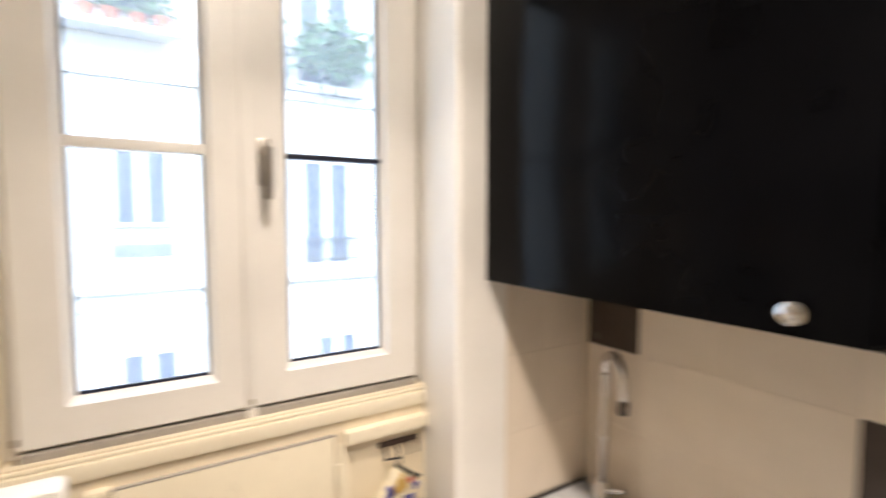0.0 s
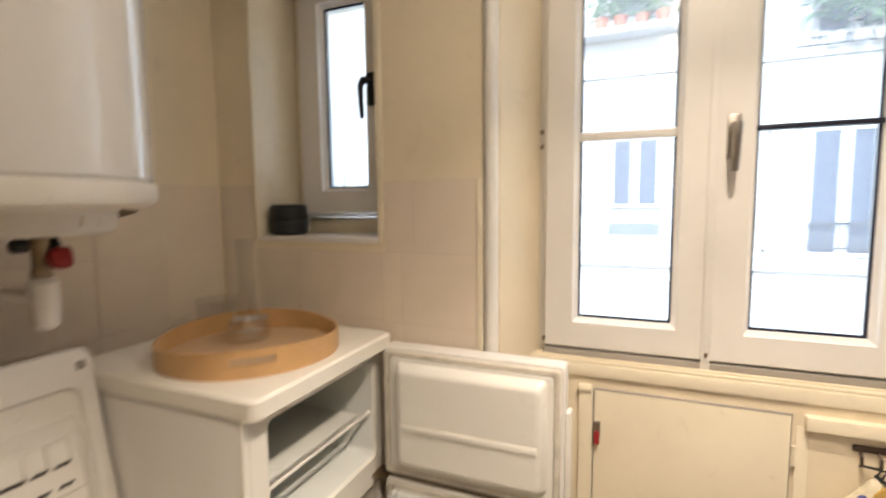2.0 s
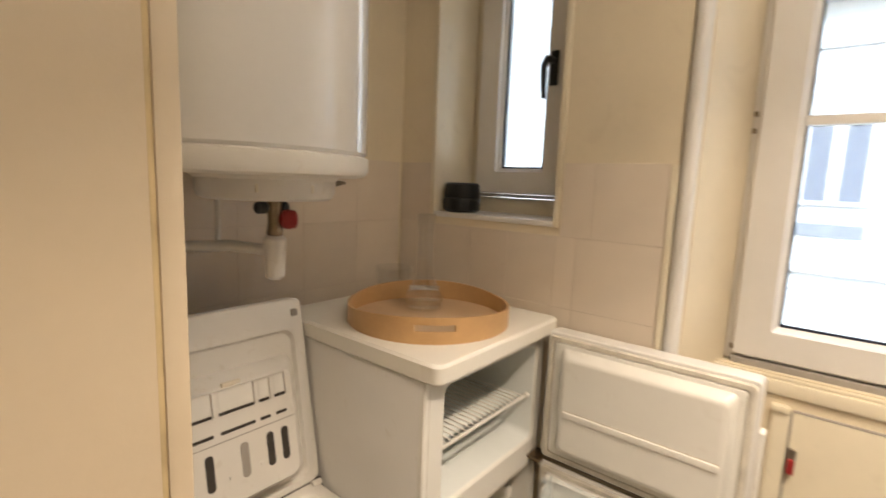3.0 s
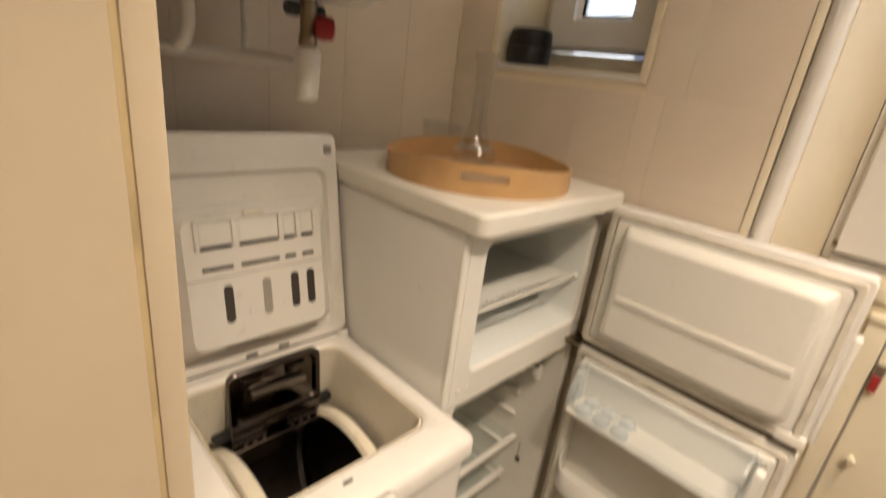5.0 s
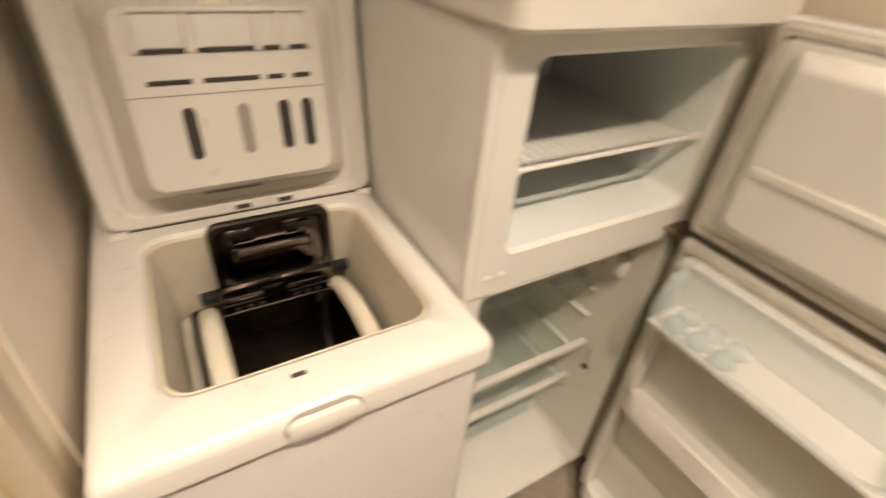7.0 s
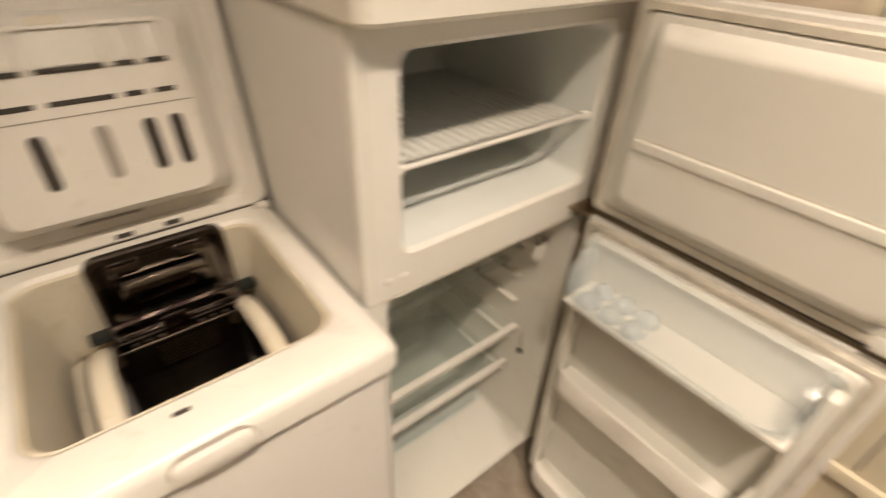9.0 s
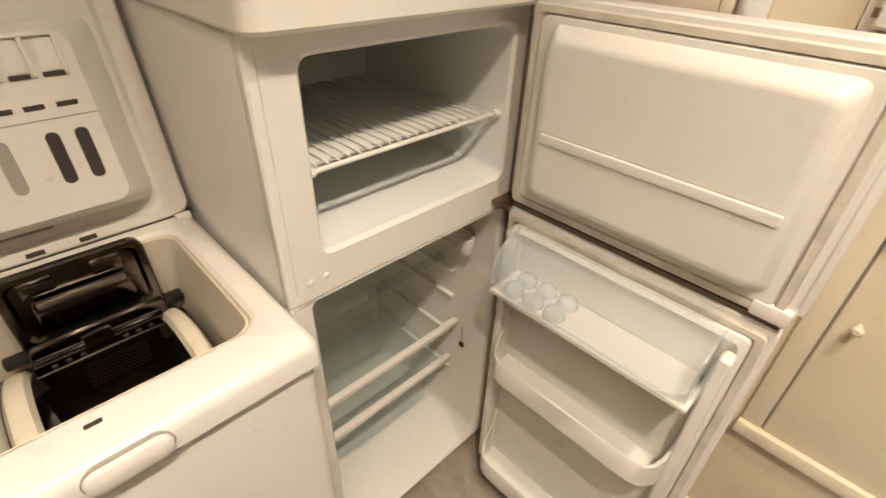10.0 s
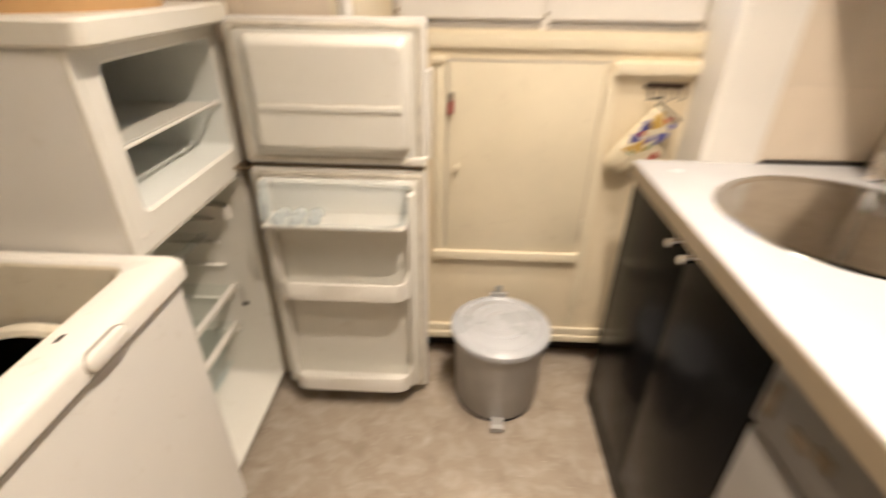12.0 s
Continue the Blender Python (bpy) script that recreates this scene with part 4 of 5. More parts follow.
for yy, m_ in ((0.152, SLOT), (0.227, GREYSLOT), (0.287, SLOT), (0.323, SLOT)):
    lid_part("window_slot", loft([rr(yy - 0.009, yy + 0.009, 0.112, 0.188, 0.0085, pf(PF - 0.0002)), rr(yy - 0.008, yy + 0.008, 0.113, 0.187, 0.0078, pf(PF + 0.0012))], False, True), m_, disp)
for yy in (0.192, 0.262):
    lid_part("stud", box((PF - 0.001, yy - 0.004, 0.124), (PF + 0.003, yy + 0.004, 0.131), 0.002), ABS, disp)
lid_part("seam", box((PF - 0.0002, dy0 + 0.016, 0.2045), (PF + 0.0008, dy1 - 0.032, 0.2062)), GREYSLOT, disp)
lid_part("clip", box((PF - 0.004, 0.192, 0.316), (PF + 0.005, 0.232, 0.326), 0.002), AGED, disp)
lid_part("clip", box((0.010, 0.150, dz0 - 0.007), (0.016, 0.240, dz0 - 0.004), 0.001), GREYSLOT, disp)
for yy in (0.016, LW - 0.034):
    o = lid_part("bumper", box((-0.001, yy, LH - 0.045), (0.004, yy + 0.018, LH - 0.027), 0.004), GREYSLOT, lid)
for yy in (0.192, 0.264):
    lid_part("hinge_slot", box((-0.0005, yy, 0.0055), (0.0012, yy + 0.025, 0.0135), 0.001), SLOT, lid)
for yy in (0.005, LW - 0.03):
    lid_part("hinge", tube([(0.006, yy, -0.004), (0.006, yy + 0.025, -0.004)], 0.008, 10), ABS, lid)

# ---------- water heater on the west wall ----------
BC, BR = (0.615, 1.825), 0.262
wh = thing("water_heater", (BC[0], BC[1], 1.60), "white enamelled electric water heater hung on the wall", "water heater")
part("tank", lathe(BC, [(BR - 0.006, 1.672), (BR, 1.68), (BR, 2.48), (BR - 0.01, 2.49)], 96), BOILER, wh)
part("lower_rim", lathe(BC, [(BR - 0.02, 1.630), (BR - 0.004, 1.635), (BR + 0.003, 1.645), (BR + 0.003, 1.670), (BR - 0.004, 1.6735)], 64), ABS, wh, "white plastic rim")
part("bottom_cap", lathe((0.630, 1.885), [(0.09, 1.580), (0.125, 1.5815), (0.134, 1.586), (0.139, 1.597), (0.141, 1.622), (0.150, 1.631)], 48), ABS, wh, "white plastic bottom cover")
for a in (-38, 6):
    nx, ny = 0.630 + 0.1395 * math.cos(radians(a)), 1.885 + 0.1395 * math.sin(radians(a))
    part("notch", box((nx - 0.0035, ny - 0.0025, 1.598), (nx + 0.0022, ny + 0.0022, 1.614), 0.001), AGED, wh)
part("bracket", box((0.34, 1.70, 2.1), (0.40, 1.95, 2.14), 0.004), GREYMETAL, wh)
part("foot_bracket", prism([(1.990, 1.602), (2.016, 1.600), (2.086, 1.617), (2.086, 1.622), (2.000, 1.631)], lambda y, z: (0.575, y, z), lambda y, z: (0.640, y, z)), BROWNGAP, wh, "dark wedge-shaped bracket")
valve = thing("safety_valve", (0.60, 1.920, 1.58), "brass safety valve with a red knob under the water heater", "valve")
part("valve_body", tube([(0.60, 1.920, 1.580), (0.60, 1.920, 1.562), (0.60, 1.920, 1.545), (0.60, 1.920, 1.522), (0.60, 1.920, 1.505), (0.60, 1.922, 1.48)], [0.016, 0.016, 0.0145, 0.0145, 0.018, 0.011], 14), BRASS, valve)
for y0, y1 in ((1.876, 1.902), (1.934, 1.952)):
    part("inlet", tube([(0.598, y0, 1.560), (0.598, y0 + 0.004, 1.560), (0.598, y1 - 0.004, 1.560), (0.598, y1, 1.560)], [0.010, 0.0135, 0.0135, 0.010], 14), BLACK, valve, "black plastic union nut")
part("cross_tube", tube([(0.598, 1.88, 1.560), (0.598, 1.95, 1.560)], 0.009, 10), BRASS, valve)
part("knob", tube([(0.606, 1.928, 1.534), (0.610, 1.934, 1.534), (0.616, 1.944, 1.534), (0.622, 1.958, 1.534), (0.624, 1.962, 1.534)], [0.010, 0.020, 0.0225, 0.020, 0.013], 16), RED, valve, "red plastic knob")
part("siphon", lathe((0.60, 1.92), [(0.012, 1.398), (0.021, 1.406), (0.0235, 1.45), (0.025, 1.490), (0.018, 1.498)], 20), ABS, valve, "white plastic siphon cup")
pipes = thing("water_pipes", (0.42, 1.75, 1.5), "painted grey-white water pipes along the tiled wall", "pipe")
part("pipe_run", tube([(0.43, 1.56, 1.470), (0.44, 1.66, 1.470), (0.46, 1.80, 1.466), (0.50, 1.865, 1.468), (0.55, 1.90, 1.464), (0.59, 1.922, 1.460)], 0.013, 12), ABS, pipes)
part("pipe_drop", tube([(0.43, 1.686, 1.470), (0.43, 1.690, 1.44), (0.43, 1.690, 1.0), (0.43, 1.690, 0.9)], 0.017, 12), ABS, pipes)
part("pipe_riser", tube([(0.49, 1.724, 1.470), (0.505, 1.736, 1.485), (0.51, 1.741, 1.51), (0.51, 1.741, 1.575)], 0.0115, 12), ABS, pipes)
part("pipe_riser", tube([(0.43, 1.872, 1.470), (0.43, 1.874, 1.52), (0.43, 1.872, 1.62)], 0.007, 12), ABS, pipes)
part("coupling", tube([(0.52, 1.655, 1.592), (0.52, 1.668, 1.592), (0.52, 1.715, 1.588), (0.52, 1.730, 1.586)], [0.030, 0.041, 0.041, 0.026], 8), BRASS, pipes, "dark brass union nut")
part("collar", tube([(0.52, 1.728, 1.588), (0.515, 1.748, 1.578)], 0.016, 12), SLOT, pipes, "dark pipe collar")

# ---------- things on the fridge ----------
TC, TR, TZ = (0.752, 2.280), 0.210, 1.2672
tray = thing("serving_tray", (TC[0], TC[1], TZ), "round beech serving tray with a grip cut-out, on the fridge", "tray")
part("base", lathe(TC, [(TR - 0.004, TZ), (TR - 0.004, TZ + 0.006)], 72), WOODIN, tray)
def rim_top(d):
    n = min(abs((d - g + 180) % 360 - 180) for g in (315.0, 135.0))
    return TZ + 0.048 + 0.014 * max(0.0, math.cos(radians(min(90, n * 1.3))))
def rim_band(bm, d0, d1, lo_z, hi_z, steps):
    loops = []
    for k in range(steps + 1):
        d = d0 + (d1 - d0) * k / steps
        c, s_ = math.cos(radians(d)), math.sin(radians(d))
        z0, z1 = TZ + lo_z, (rim_top(d) if hi_z is None else TZ + hi_z)
        loops.append([(TC[0] + r * c, TC[1] + r * s_, z) for r, z in ((TR - 0.0035, z0), (TR + 0.0035, z0), (TR + 0.0035, z1), (TR - 0.0035, z1))])
    return add_loft(bm, loops, True, True)
bm = rim_band(bmesh.new(), 0, 360, 0.0, 0.029, 96)
rim_band(bm, 0, 360, 0.045, None, 96)
for g in (135, 315):
    rim_band(bm, g + 13, g + 167, 0.0288, 0.0452, 40)
part("rim", bm, WOOD, tray)
vase = thing("glass_vase", (0.685, 2.335, TZ + 0.006), "tall clear glass carafe standing in the tray", "carafe")
part("vessel", lathe((0.685, 2.335), [(0.045, TZ + 0.0065), (0.055, TZ + 0.015), (0.056, TZ + 0.04), (0.035, TZ + 0.075), (0.024, TZ + 0.11), (0.022, TZ + 0.21), (0.028, TZ + 0.275), (0.0262, TZ + 0.275), (0.0205, TZ + 0.21), (0.0225, TZ + 0.11), (0.033, TZ + 0.076), (0.0535, TZ + 0.04), (0.050, TZ + 0.02)], 32), VASEGLASS, vase)
cup = thing("glass_bowl", (0.50, 2.36, TZ), "low clear glass bowl on the fridge top", "bowl")
part("vessel", lathe((0.47, 2.43), [(0.03, TZ + 0.0005), (0.055, TZ + 0.03), (0.062, TZ + 0.085), (0.060, TZ + 0.085), (0.052, TZ + 0.032), (0.025, TZ + 0.005)], 28), VASEGLASS, cup)
puck = thing("black_container", (0.565, 2.70, NZ0), "small round black plastic container on the niche sill", "container")
part("pot", lathe((0.566, 2.652), [(0.050, NZ0 + 0.0045), (0.062, NZ0 + 0.012), (0.065, NZ0 + 0.045), (0.062, NZ0 + 0.052)], 36), BLACK, puck)
part("lid", lathe((0.566, 2.652), [(0.060, NZ0 + 0.053), (0.063, NZ0 + 0.06), (0.058, NZ0 + 0.098), (0.05, NZ0 + 0.104)], 36), BLACK, puck)

# ---------- kitchen units ----------
KX, CX, CZ = 2.064, 2.052, 0.905
unit = thing("base_cabinet", (2.35, 2.12, 0), "gloss black sink base cabinet with two closed doors", "cabinet")
part("carcass", box((KX + 0.020, 1.812, 0.10), (XE - 0.002, 2.486, 0.700), 0.002), BLACKSATIN, unit)
part("plinth", box((KX + 0.006, 1.812, 0.0), (XE - 0.05, 2.486, 0.098)), BLACKSATIN, unit)
for y0, y1, hy in ((1.811, 2.138, 2.100), (2.141, 2.488, 2.170)):
    d = part("door", box((KX, y0, 0.11), (KX + 0.0195, y1, 0.852), 0.002), BLACKSATIN, unit)
    bm = tube([(KX, hy, 0.842), (KX - 0.014, hy, 0.842), (KX - 0.018, hy, 0.842), (KX - 0.030, hy, 0.842), (KX - 0.033, hy, 0.842)], [0.005, 0.005, 0.010, 0.0112, 0.008], 18)
    part("knob", bm, CHROME, d, "round chrome knob")
part("filler", box((KX + 0.004, 2.490, 0.0), (KX + 0.03, YA - 0.001, 0.852), 0.001), BLACKSATIN, unit)
dish = thing("dishwasher", (2.35, 1.47, 0), "pale grey built-under dishwasher with a control panel", "dishwasher")
part("body", box((KX + 0.03, 1.172, 0.05), (XE - 0.01, 1.808, 0.852), 0.004), ENAMEL, dish)
# panel and door are pale lacquer, darkened here for the worktop's shade
DISHGREY = mat("shaded_grey_lacquer", (0.15, 0.14, 0.13), 0.35)
part("front_door", box((KX, 1.174, 0.11), (KX + 0.029, 1.808, 0.718), 0.006), mat("shaded_beige_lacquer", (0.25, 0.235, 0.22), 0.3), dish)
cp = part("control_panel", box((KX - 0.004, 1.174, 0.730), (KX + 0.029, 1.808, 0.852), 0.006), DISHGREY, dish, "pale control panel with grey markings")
for y0, y1, z0, z1 in ((1.775, 1.795, 0.762, 0.825), (1.70, 1.735, 0.775, 0.80), (1.66, 1.69, 0.79, 0.815), (1.58, 1.615, 0.765, 0.80), (1.44, 1.54, 0.78, 0.83)):
    part("marking", box((KX - 0.006, y0, z0), (KX - 0.0035, y1, z1), 0.001), BROWNGAP, cp)
part("kick_plate", box((KX + 0.04, 1.18, 0.0), (KX + 0.06, 1.82, 0.105)), DARKGAP, dish)

# worktop with a round cut-out for the sink
SC, SR = (2.381, 2.177), 0.230
bm = bmesh.new()
N = 64
def square_loop(z, x0, x1, y0, y1):
    pts = []
    for k in range(N):
        a = 2 * math.pi * k / N
        dx, dy = math.cos(a), math.sin(a)
        t = min((x1 - SC[0]) / dx if dx > 1e-9 else 1e9, (x0 - SC[0]) / dx if dx < -1e-9 else 1e9, (y1 - SC[1]) / dy if dy > 1e-9 else 1e9, (y0 - SC[1]) / dy if dy < -1e-9 else 1e9)
        pts.append([SC[0] + dx * t, SC[1] + dy * t, z])
    for cx, cy in ((x0, y0), (x1, y0), (x1, y1), (x0, y1)):
        p = min(pts, key=lambda p: (p[0] - cx) ** 2 + (p[1] - cy) ** 2)
        p[0], p[1] = cx, cy
    return pts
def circ(z, r):
    return [(SC[0] + r * math.cos(2 * math.pi * k / N), SC[1] + r * math.sin(2 * math.pi * k / N), z) for k in range(N)]
y0s, y1s = 1.80, YA - 0.001
add_loft(bm, [circ(CZ - 0.048, SR - 0.015), square_loop(CZ - 0.048, CX, XE - 0.010, y0s, y1s), square_loop(CZ - 0.003, CX, XE - 0.010, y0s, y1s), square_loop(CZ, CX + 0.004, XE - 0.010, y0s, y1s), circ(CZ, SR - 0.015), circ(CZ - 0.048, SR - 0.015)])
add_box(bm, (CX, 0.95, CZ - 0.048), (XE - 0.010, y0s, CZ))
wt = thing("worktop", (2.33, 1.8, CZ), "white laminate kitchen worktop with a cream edge", "worktop")
part("board", bm, mat("white_worktop", (0.47, 0.47, 0.475), 0.25, var=0.03, scale=8), wt)
part("edge_band", box((CX - 0.002, 0.95, CZ - 0.047), (CX - 0.0003, YA - 0.002, CZ - 0.004)), mat("cream_edge_band", (0.29, 0.23, 0.155), 0.4), wt, "cream edging strip")
part("back_seal", box((2.38, YA - 0.0095, CZ), (XE - 0.012, YA - 0.0082, CZ + 0.012)), SLOT, wt, "dark sealing joint")
sink = thing("sink", (SC[0], SC[1], CZ), "round stainless steel sink set into the worktop", "sink")
part("bowl", lathe(SC, [(SR + 0.016, CZ + 0.0005), (SR + 0.013, CZ + 0.003), (SR - 0.004, CZ + 0.0045), (SR - 0.018, CZ - 0.002), (SR - 0.030, CZ - 0.06), (SR - 0.05, CZ - 0.13), (SR - 0.09, CZ - 0.155), (0.045, CZ - 0.160)], 72), STEEL, sink)
part("waste", lathe(SC, [(0.043, CZ - 0.1595), (0.040, CZ - 0.157), (0.03, CZ - 0.158), (0.028, CZ - 0.162)], 30), CHROME, sink, "chrome waste ring")
TPX, TPY = 2.604, 2.400
tap = thing("kitchen_tap", (TPX, TPY, CZ), "slim chrome swan-neck mixer tap at the sink", "tap")
part("tap_base", lathe((TPX, TPY), [(0.030, CZ), (0.030, CZ + 0.006), (0.024, CZ + 0.010), (0.022, CZ + 0.014), (0.021, CZ + 0.070), (0.017, CZ + 0.076), (0.009, CZ + 0.080)], 28), CHROME, tap)
part("neck", lathe((TPX, TPY), [(0.0098, CZ + 0.076), (0.0098, CZ + 0.182), (0.0135, CZ + 0.184), (0.0138, CZ + 0.196), (0.0115, CZ + 0.200), (0.0115, CZ + 0.335), (0.0138, CZ + 0.337), (0.0138, CZ + 0.354), (0.0108, CZ + 0.358)], 20), CHROME, tap, "stepped chrome neck")
reach, apex = Vector((-0.48, -0.88, 0)).normalized(), Vector((TPX, TPY, CZ + 0.360))
pts = [apex - Vector((0, 0, 0.01)), apex]
for a in range(15, 181, 15):
    pts.append(apex + reach * (0.055 - 0.055 * math.cos(radians(a))) + Vector((0, 0, 0.055 * math.sin(radians(a)))))
pts.append(pts[-1] + Vector((0, 0, -0.035)))
sp = part("spout", tube(pts, 0.0108, 14), CHROME, tap)
part("nozzle", tube([pts[-1], pts[-1] + Vector((0, 0, -0.004)), pts[-1] + Vector((0, 0, -0.030)), pts[-1] + Vector((0, 0, -0.034))], [0.0110, 0.0128, 0.0128, 0.0110], 14), DARKSTEEL, sp, "dark aerator nozzle")
part("lever", tube([(TPX, TPY - 0.018, CZ + 0.052), (TPX + 0.004, TPY - 0.034, CZ + 0.055), (TPX + 0.008, TPY - 0.060, CZ + 0.066)], [0.009, 0.007, 0.0055], 12), CHROME, tap)

# upper cabinet
UX, UZ = 2.308, 1.507
up = thing("wall_cabinet", (2.5, 2.1, UZ), "gloss black wall cabinet with round chrome knobs", "cabinet")
part("carcass", box((UX + 0.021, 1.10, UZ + 0.003), (XE - 0.010, 2.512, 2.40), 0.002), BLACKGLOSS, up)
for y0, y1, hy in ((1.790, 2.514, 1.862), (1.10, 1.787, 1.16)):
    d = part("door", box((UX, y0, UZ), (UX + 0.02, y1, 2.402), 0.002), BLACKGLOSS, up)
    part("knob", tube([(UX, hy, UZ + 0.034), (UX - 0.012, hy, UZ + 0.034), (UX - 0.016, hy, UZ + 0.034), (UX - 0.028, hy, UZ + 0.034), (UX - 0.031, hy, UZ + 0.034)], [0.006, 0.006, 0.013, 0.015, 0.010], 18), CHROME, d, "round chrome knob")

# ---------- pedal bin ----------
PB = (1.737, 2.530)
pb = thing("pedal_bin", (PB[0], PB[1], 0), "round grey metal pedal bin with a closed plastic lid", "bin")
part("bucket", lathe(PB, [(0.138, 0.012), (0.142, 0.02), (0.152, 0.280), (0.154, 0.290)], 48), GREYMETAL, pb)
part("base_ring", lathe(PB, [(0.1375, 0.0), (0.1385, 0.004), (0.1375, 0.0125)], 48), BLACK, pb, "black plastic base ring")
part("lid", lathe(PB, [(0.152, 0.291), (0.165, 0.292), (0.168, 0.302), (0.166, 0.314), (0.156, 0.321), (0.141, 0.324), (0.134, 0.318), (0.129, 0.318), (0.121, 0.323), (0.096, 0.330), (0.090, 0.326), (0.086, 0.326), (0.080, 0.331), (0.056, 0.333), (0.051, 0.331), (0.046, 0.334), (0.02, 0.335)], 56), LIDGREY, pb, "pale grey domed lid")
part("pedal", prism([(PB[1] - 0.186, 0.006), (PB[1] - 0.186, 0.024), (PB[1] - 0.176, 0.032), (PB[1] - 0.135, 0.030), (PB[1] - 0.135, 0.022), (PB[1] - 0.172, 0.023), (PB[1] - 0.178, 0.006)], lambda y, z: (PB[0] - 0.022, y, z), lambda y, z: (PB[0] + 0.020, y, z)), GREYMETAL, pb, "bent grey foot pedal")
part("lid_hinge", boxes(((PB[0] - 0.03, PB[1] + 0.148, 0.20), (PB[0] + 0.03, PB[1] + 0.166, 0.335)), ((PB[0] - 0.012, PB[1] + 0.158, 0.33), (PB[0] + 0.012, PB[1] + 0.165, 0.362)), bevel=0.003), GREYMETAL, pb)

# ---------- hook and oven mitt ----------
BRONZE = mat("brown_bronze", (0.085, 0.055, 0.04), 0.45, 0.4, var=0.2)
hk = thing("hook_rail", (2.15, YP - 0.02, 1.05), "dark brown metal hook rail on the panelled wall", "hook")
part("rail", box((2.112, YP - 0.007, 1.053), (2.228, YP, 1.068), 0.003), BRONZE, hk)
for hx in (2.125, 2.160, 2.192, 2.220):
    part("hook", tube([(hx, YP - 0.006, 1.056), (hx, YP - 0.019, 1.046), (hx, YP - 0.022, 1.030), (hx, YP - 0.014, 1.023)], 0.0034, 8), BRONZE, hk)
mitt = thing("oven_mitt", (2.13, YP - 0.04, 0.8), "quilted cream oven mitt printed blue and ochre, on a hook", "oven mitt")
outline = [(0.044, 0.0), (-0.040, 0.0), (-0.044, -0.05), (-0.050, -0.12), (-0.054, -0.18), (-0.046, -0.212), (-0.018, -0.230), (0.014, -0.224), (0.032, -0.198), (0.038, -0.168), (0.050, -0.162), (0.072, -0.146), (0.082, -0.115), (0.072, -0.085), (0.052, -0.072)]
MITT = pose(2.180, YP - 0.034, 0.990, 0, 34, 0)
def mitt_loop(s, d, cx=0.000, cz=-0.115):
    return [MITT @ Vector((cx + (x - cx) * s, d, cz + (z - cz) * s)) for x, z in outline]
bm = loft([mitt_loop(0.55, 0.022), mitt_loop(0.88, 0.017), mitt_loop(1.0, 0.0), mitt_loop(0.88, -0.017), mitt_loop(0.55, -0.022)], True, True)
bmesh.ops.subdivide_edges(bm, edges=bm.edges[:], cuts=1, use_grid_fill=True, smooth=0.4)
m0 = part("mitt_body", bm, CLOTH, mitt, sharp=80)
rng = random.Random(4)
# printed patches: place, half width, half height, cloth
for x, z, w, h, cloth in ((-0.014, -0.036, 0.017, 0.026, CLOTHYEL), (-0.030, -0.062, 0.012, 0.017, CLOTHBLUE), (-0.004, -0.118, 0.016, 0.020, CLOTHYEL), (-0.030, -0.106, 0.013, 0.014, CLOTHBLUE), (0.004, -0.086, 0.007, 0.015, CLOTHBLUE), (-0.024, -0.084, 0.010, 0.007, CLOTHRED), (0.028, -0.062, 0.012, 0.020, CLOTHBLUE), (0.030, -0.020, 0.008, 0.009, CLOTHBLUE), (0.008, -0.014, 0.007, 0.007, CLOTHRED), (0.052, -0.112, 0.010, 0.012, CLOTHRED), (-0.026, -0.142, 0.009, 0.010, CLOTHYEL), (0.020, -0.100, 0.004, 0.016, CLOTHGREEN), (-0.010, -0.145, 0.012, 0.004, CLOTHGREEN)):
    ph = rng.uniform(0, 6)
    loop = [(x + w * (1 + 0.22 * math.sin(3 * a + ph) + 0.1 * math.sin(7 * a)) * math.cos(a), z + h * (1 + 0.22 * math.sin(3 * a + ph) + 0.1 * math.sin(7 * a)) * math.sin(a)) for a in [q * math.pi / 12 for q in range(24)]]
    part("printed_patch", loft([[MITT @ Vector((u, -0.0226, v)) for u, v in loop], [MITT @ Vector((u, -0.012, v)) for u, v in loop]], True, True), cloth, m0)
for k in range(8):
    z = -0.158 - 0.0075 * k
    a, b = -0.044 + 0.0022 * k, 0.026 - 0.0026 * k
    part("stitch_row", tube([MITT @ Vector((a, -0.0125, z - 0.004)), MITT @ Vector((a * 0.4 + b * 0.6, -0.0222, z)), MITT @ Vector((b, -0.0150, z + 0.003))], 0.0011, 5), CLOTHBROWN, m0)
part("cuff_binding", tube([MITT @ Vector(p) for p in ((0.046, 0, 0.002), (0.025, -0.017, 0.003), (-0.02, -0.017, 0.003), (-0.044, 0, 0.002))], 0.0042, 8), BLACK, mitt, "dark cuff binding")
part("loop", tube([MITT @ Vector((-0.040, 0, 0.0)), MITT @ Vector((-0.046, -0.005, 0.022)), (2.127, YP - 0.022, 1.028), MITT @ Vector((-0.032, 0.004, 0.022)), MITT @ Vector((-0.028, 0, 0.0))], 0.0028, 8), BLACK, mitt)

# ---------- ceiling lamp ----------
opal = mat("lit_opal_glass", (0.9, 0.86, 0.8), 0.4)
opal.node_tree.nodes["Principled BSDF"].inputs["Emission Color"].default_value = (1.0, 0.83, 0.65, 1)
opal.node_tree.nodes["Principled BSDF"].inputs["Emission Strength"].default_value = 3.0
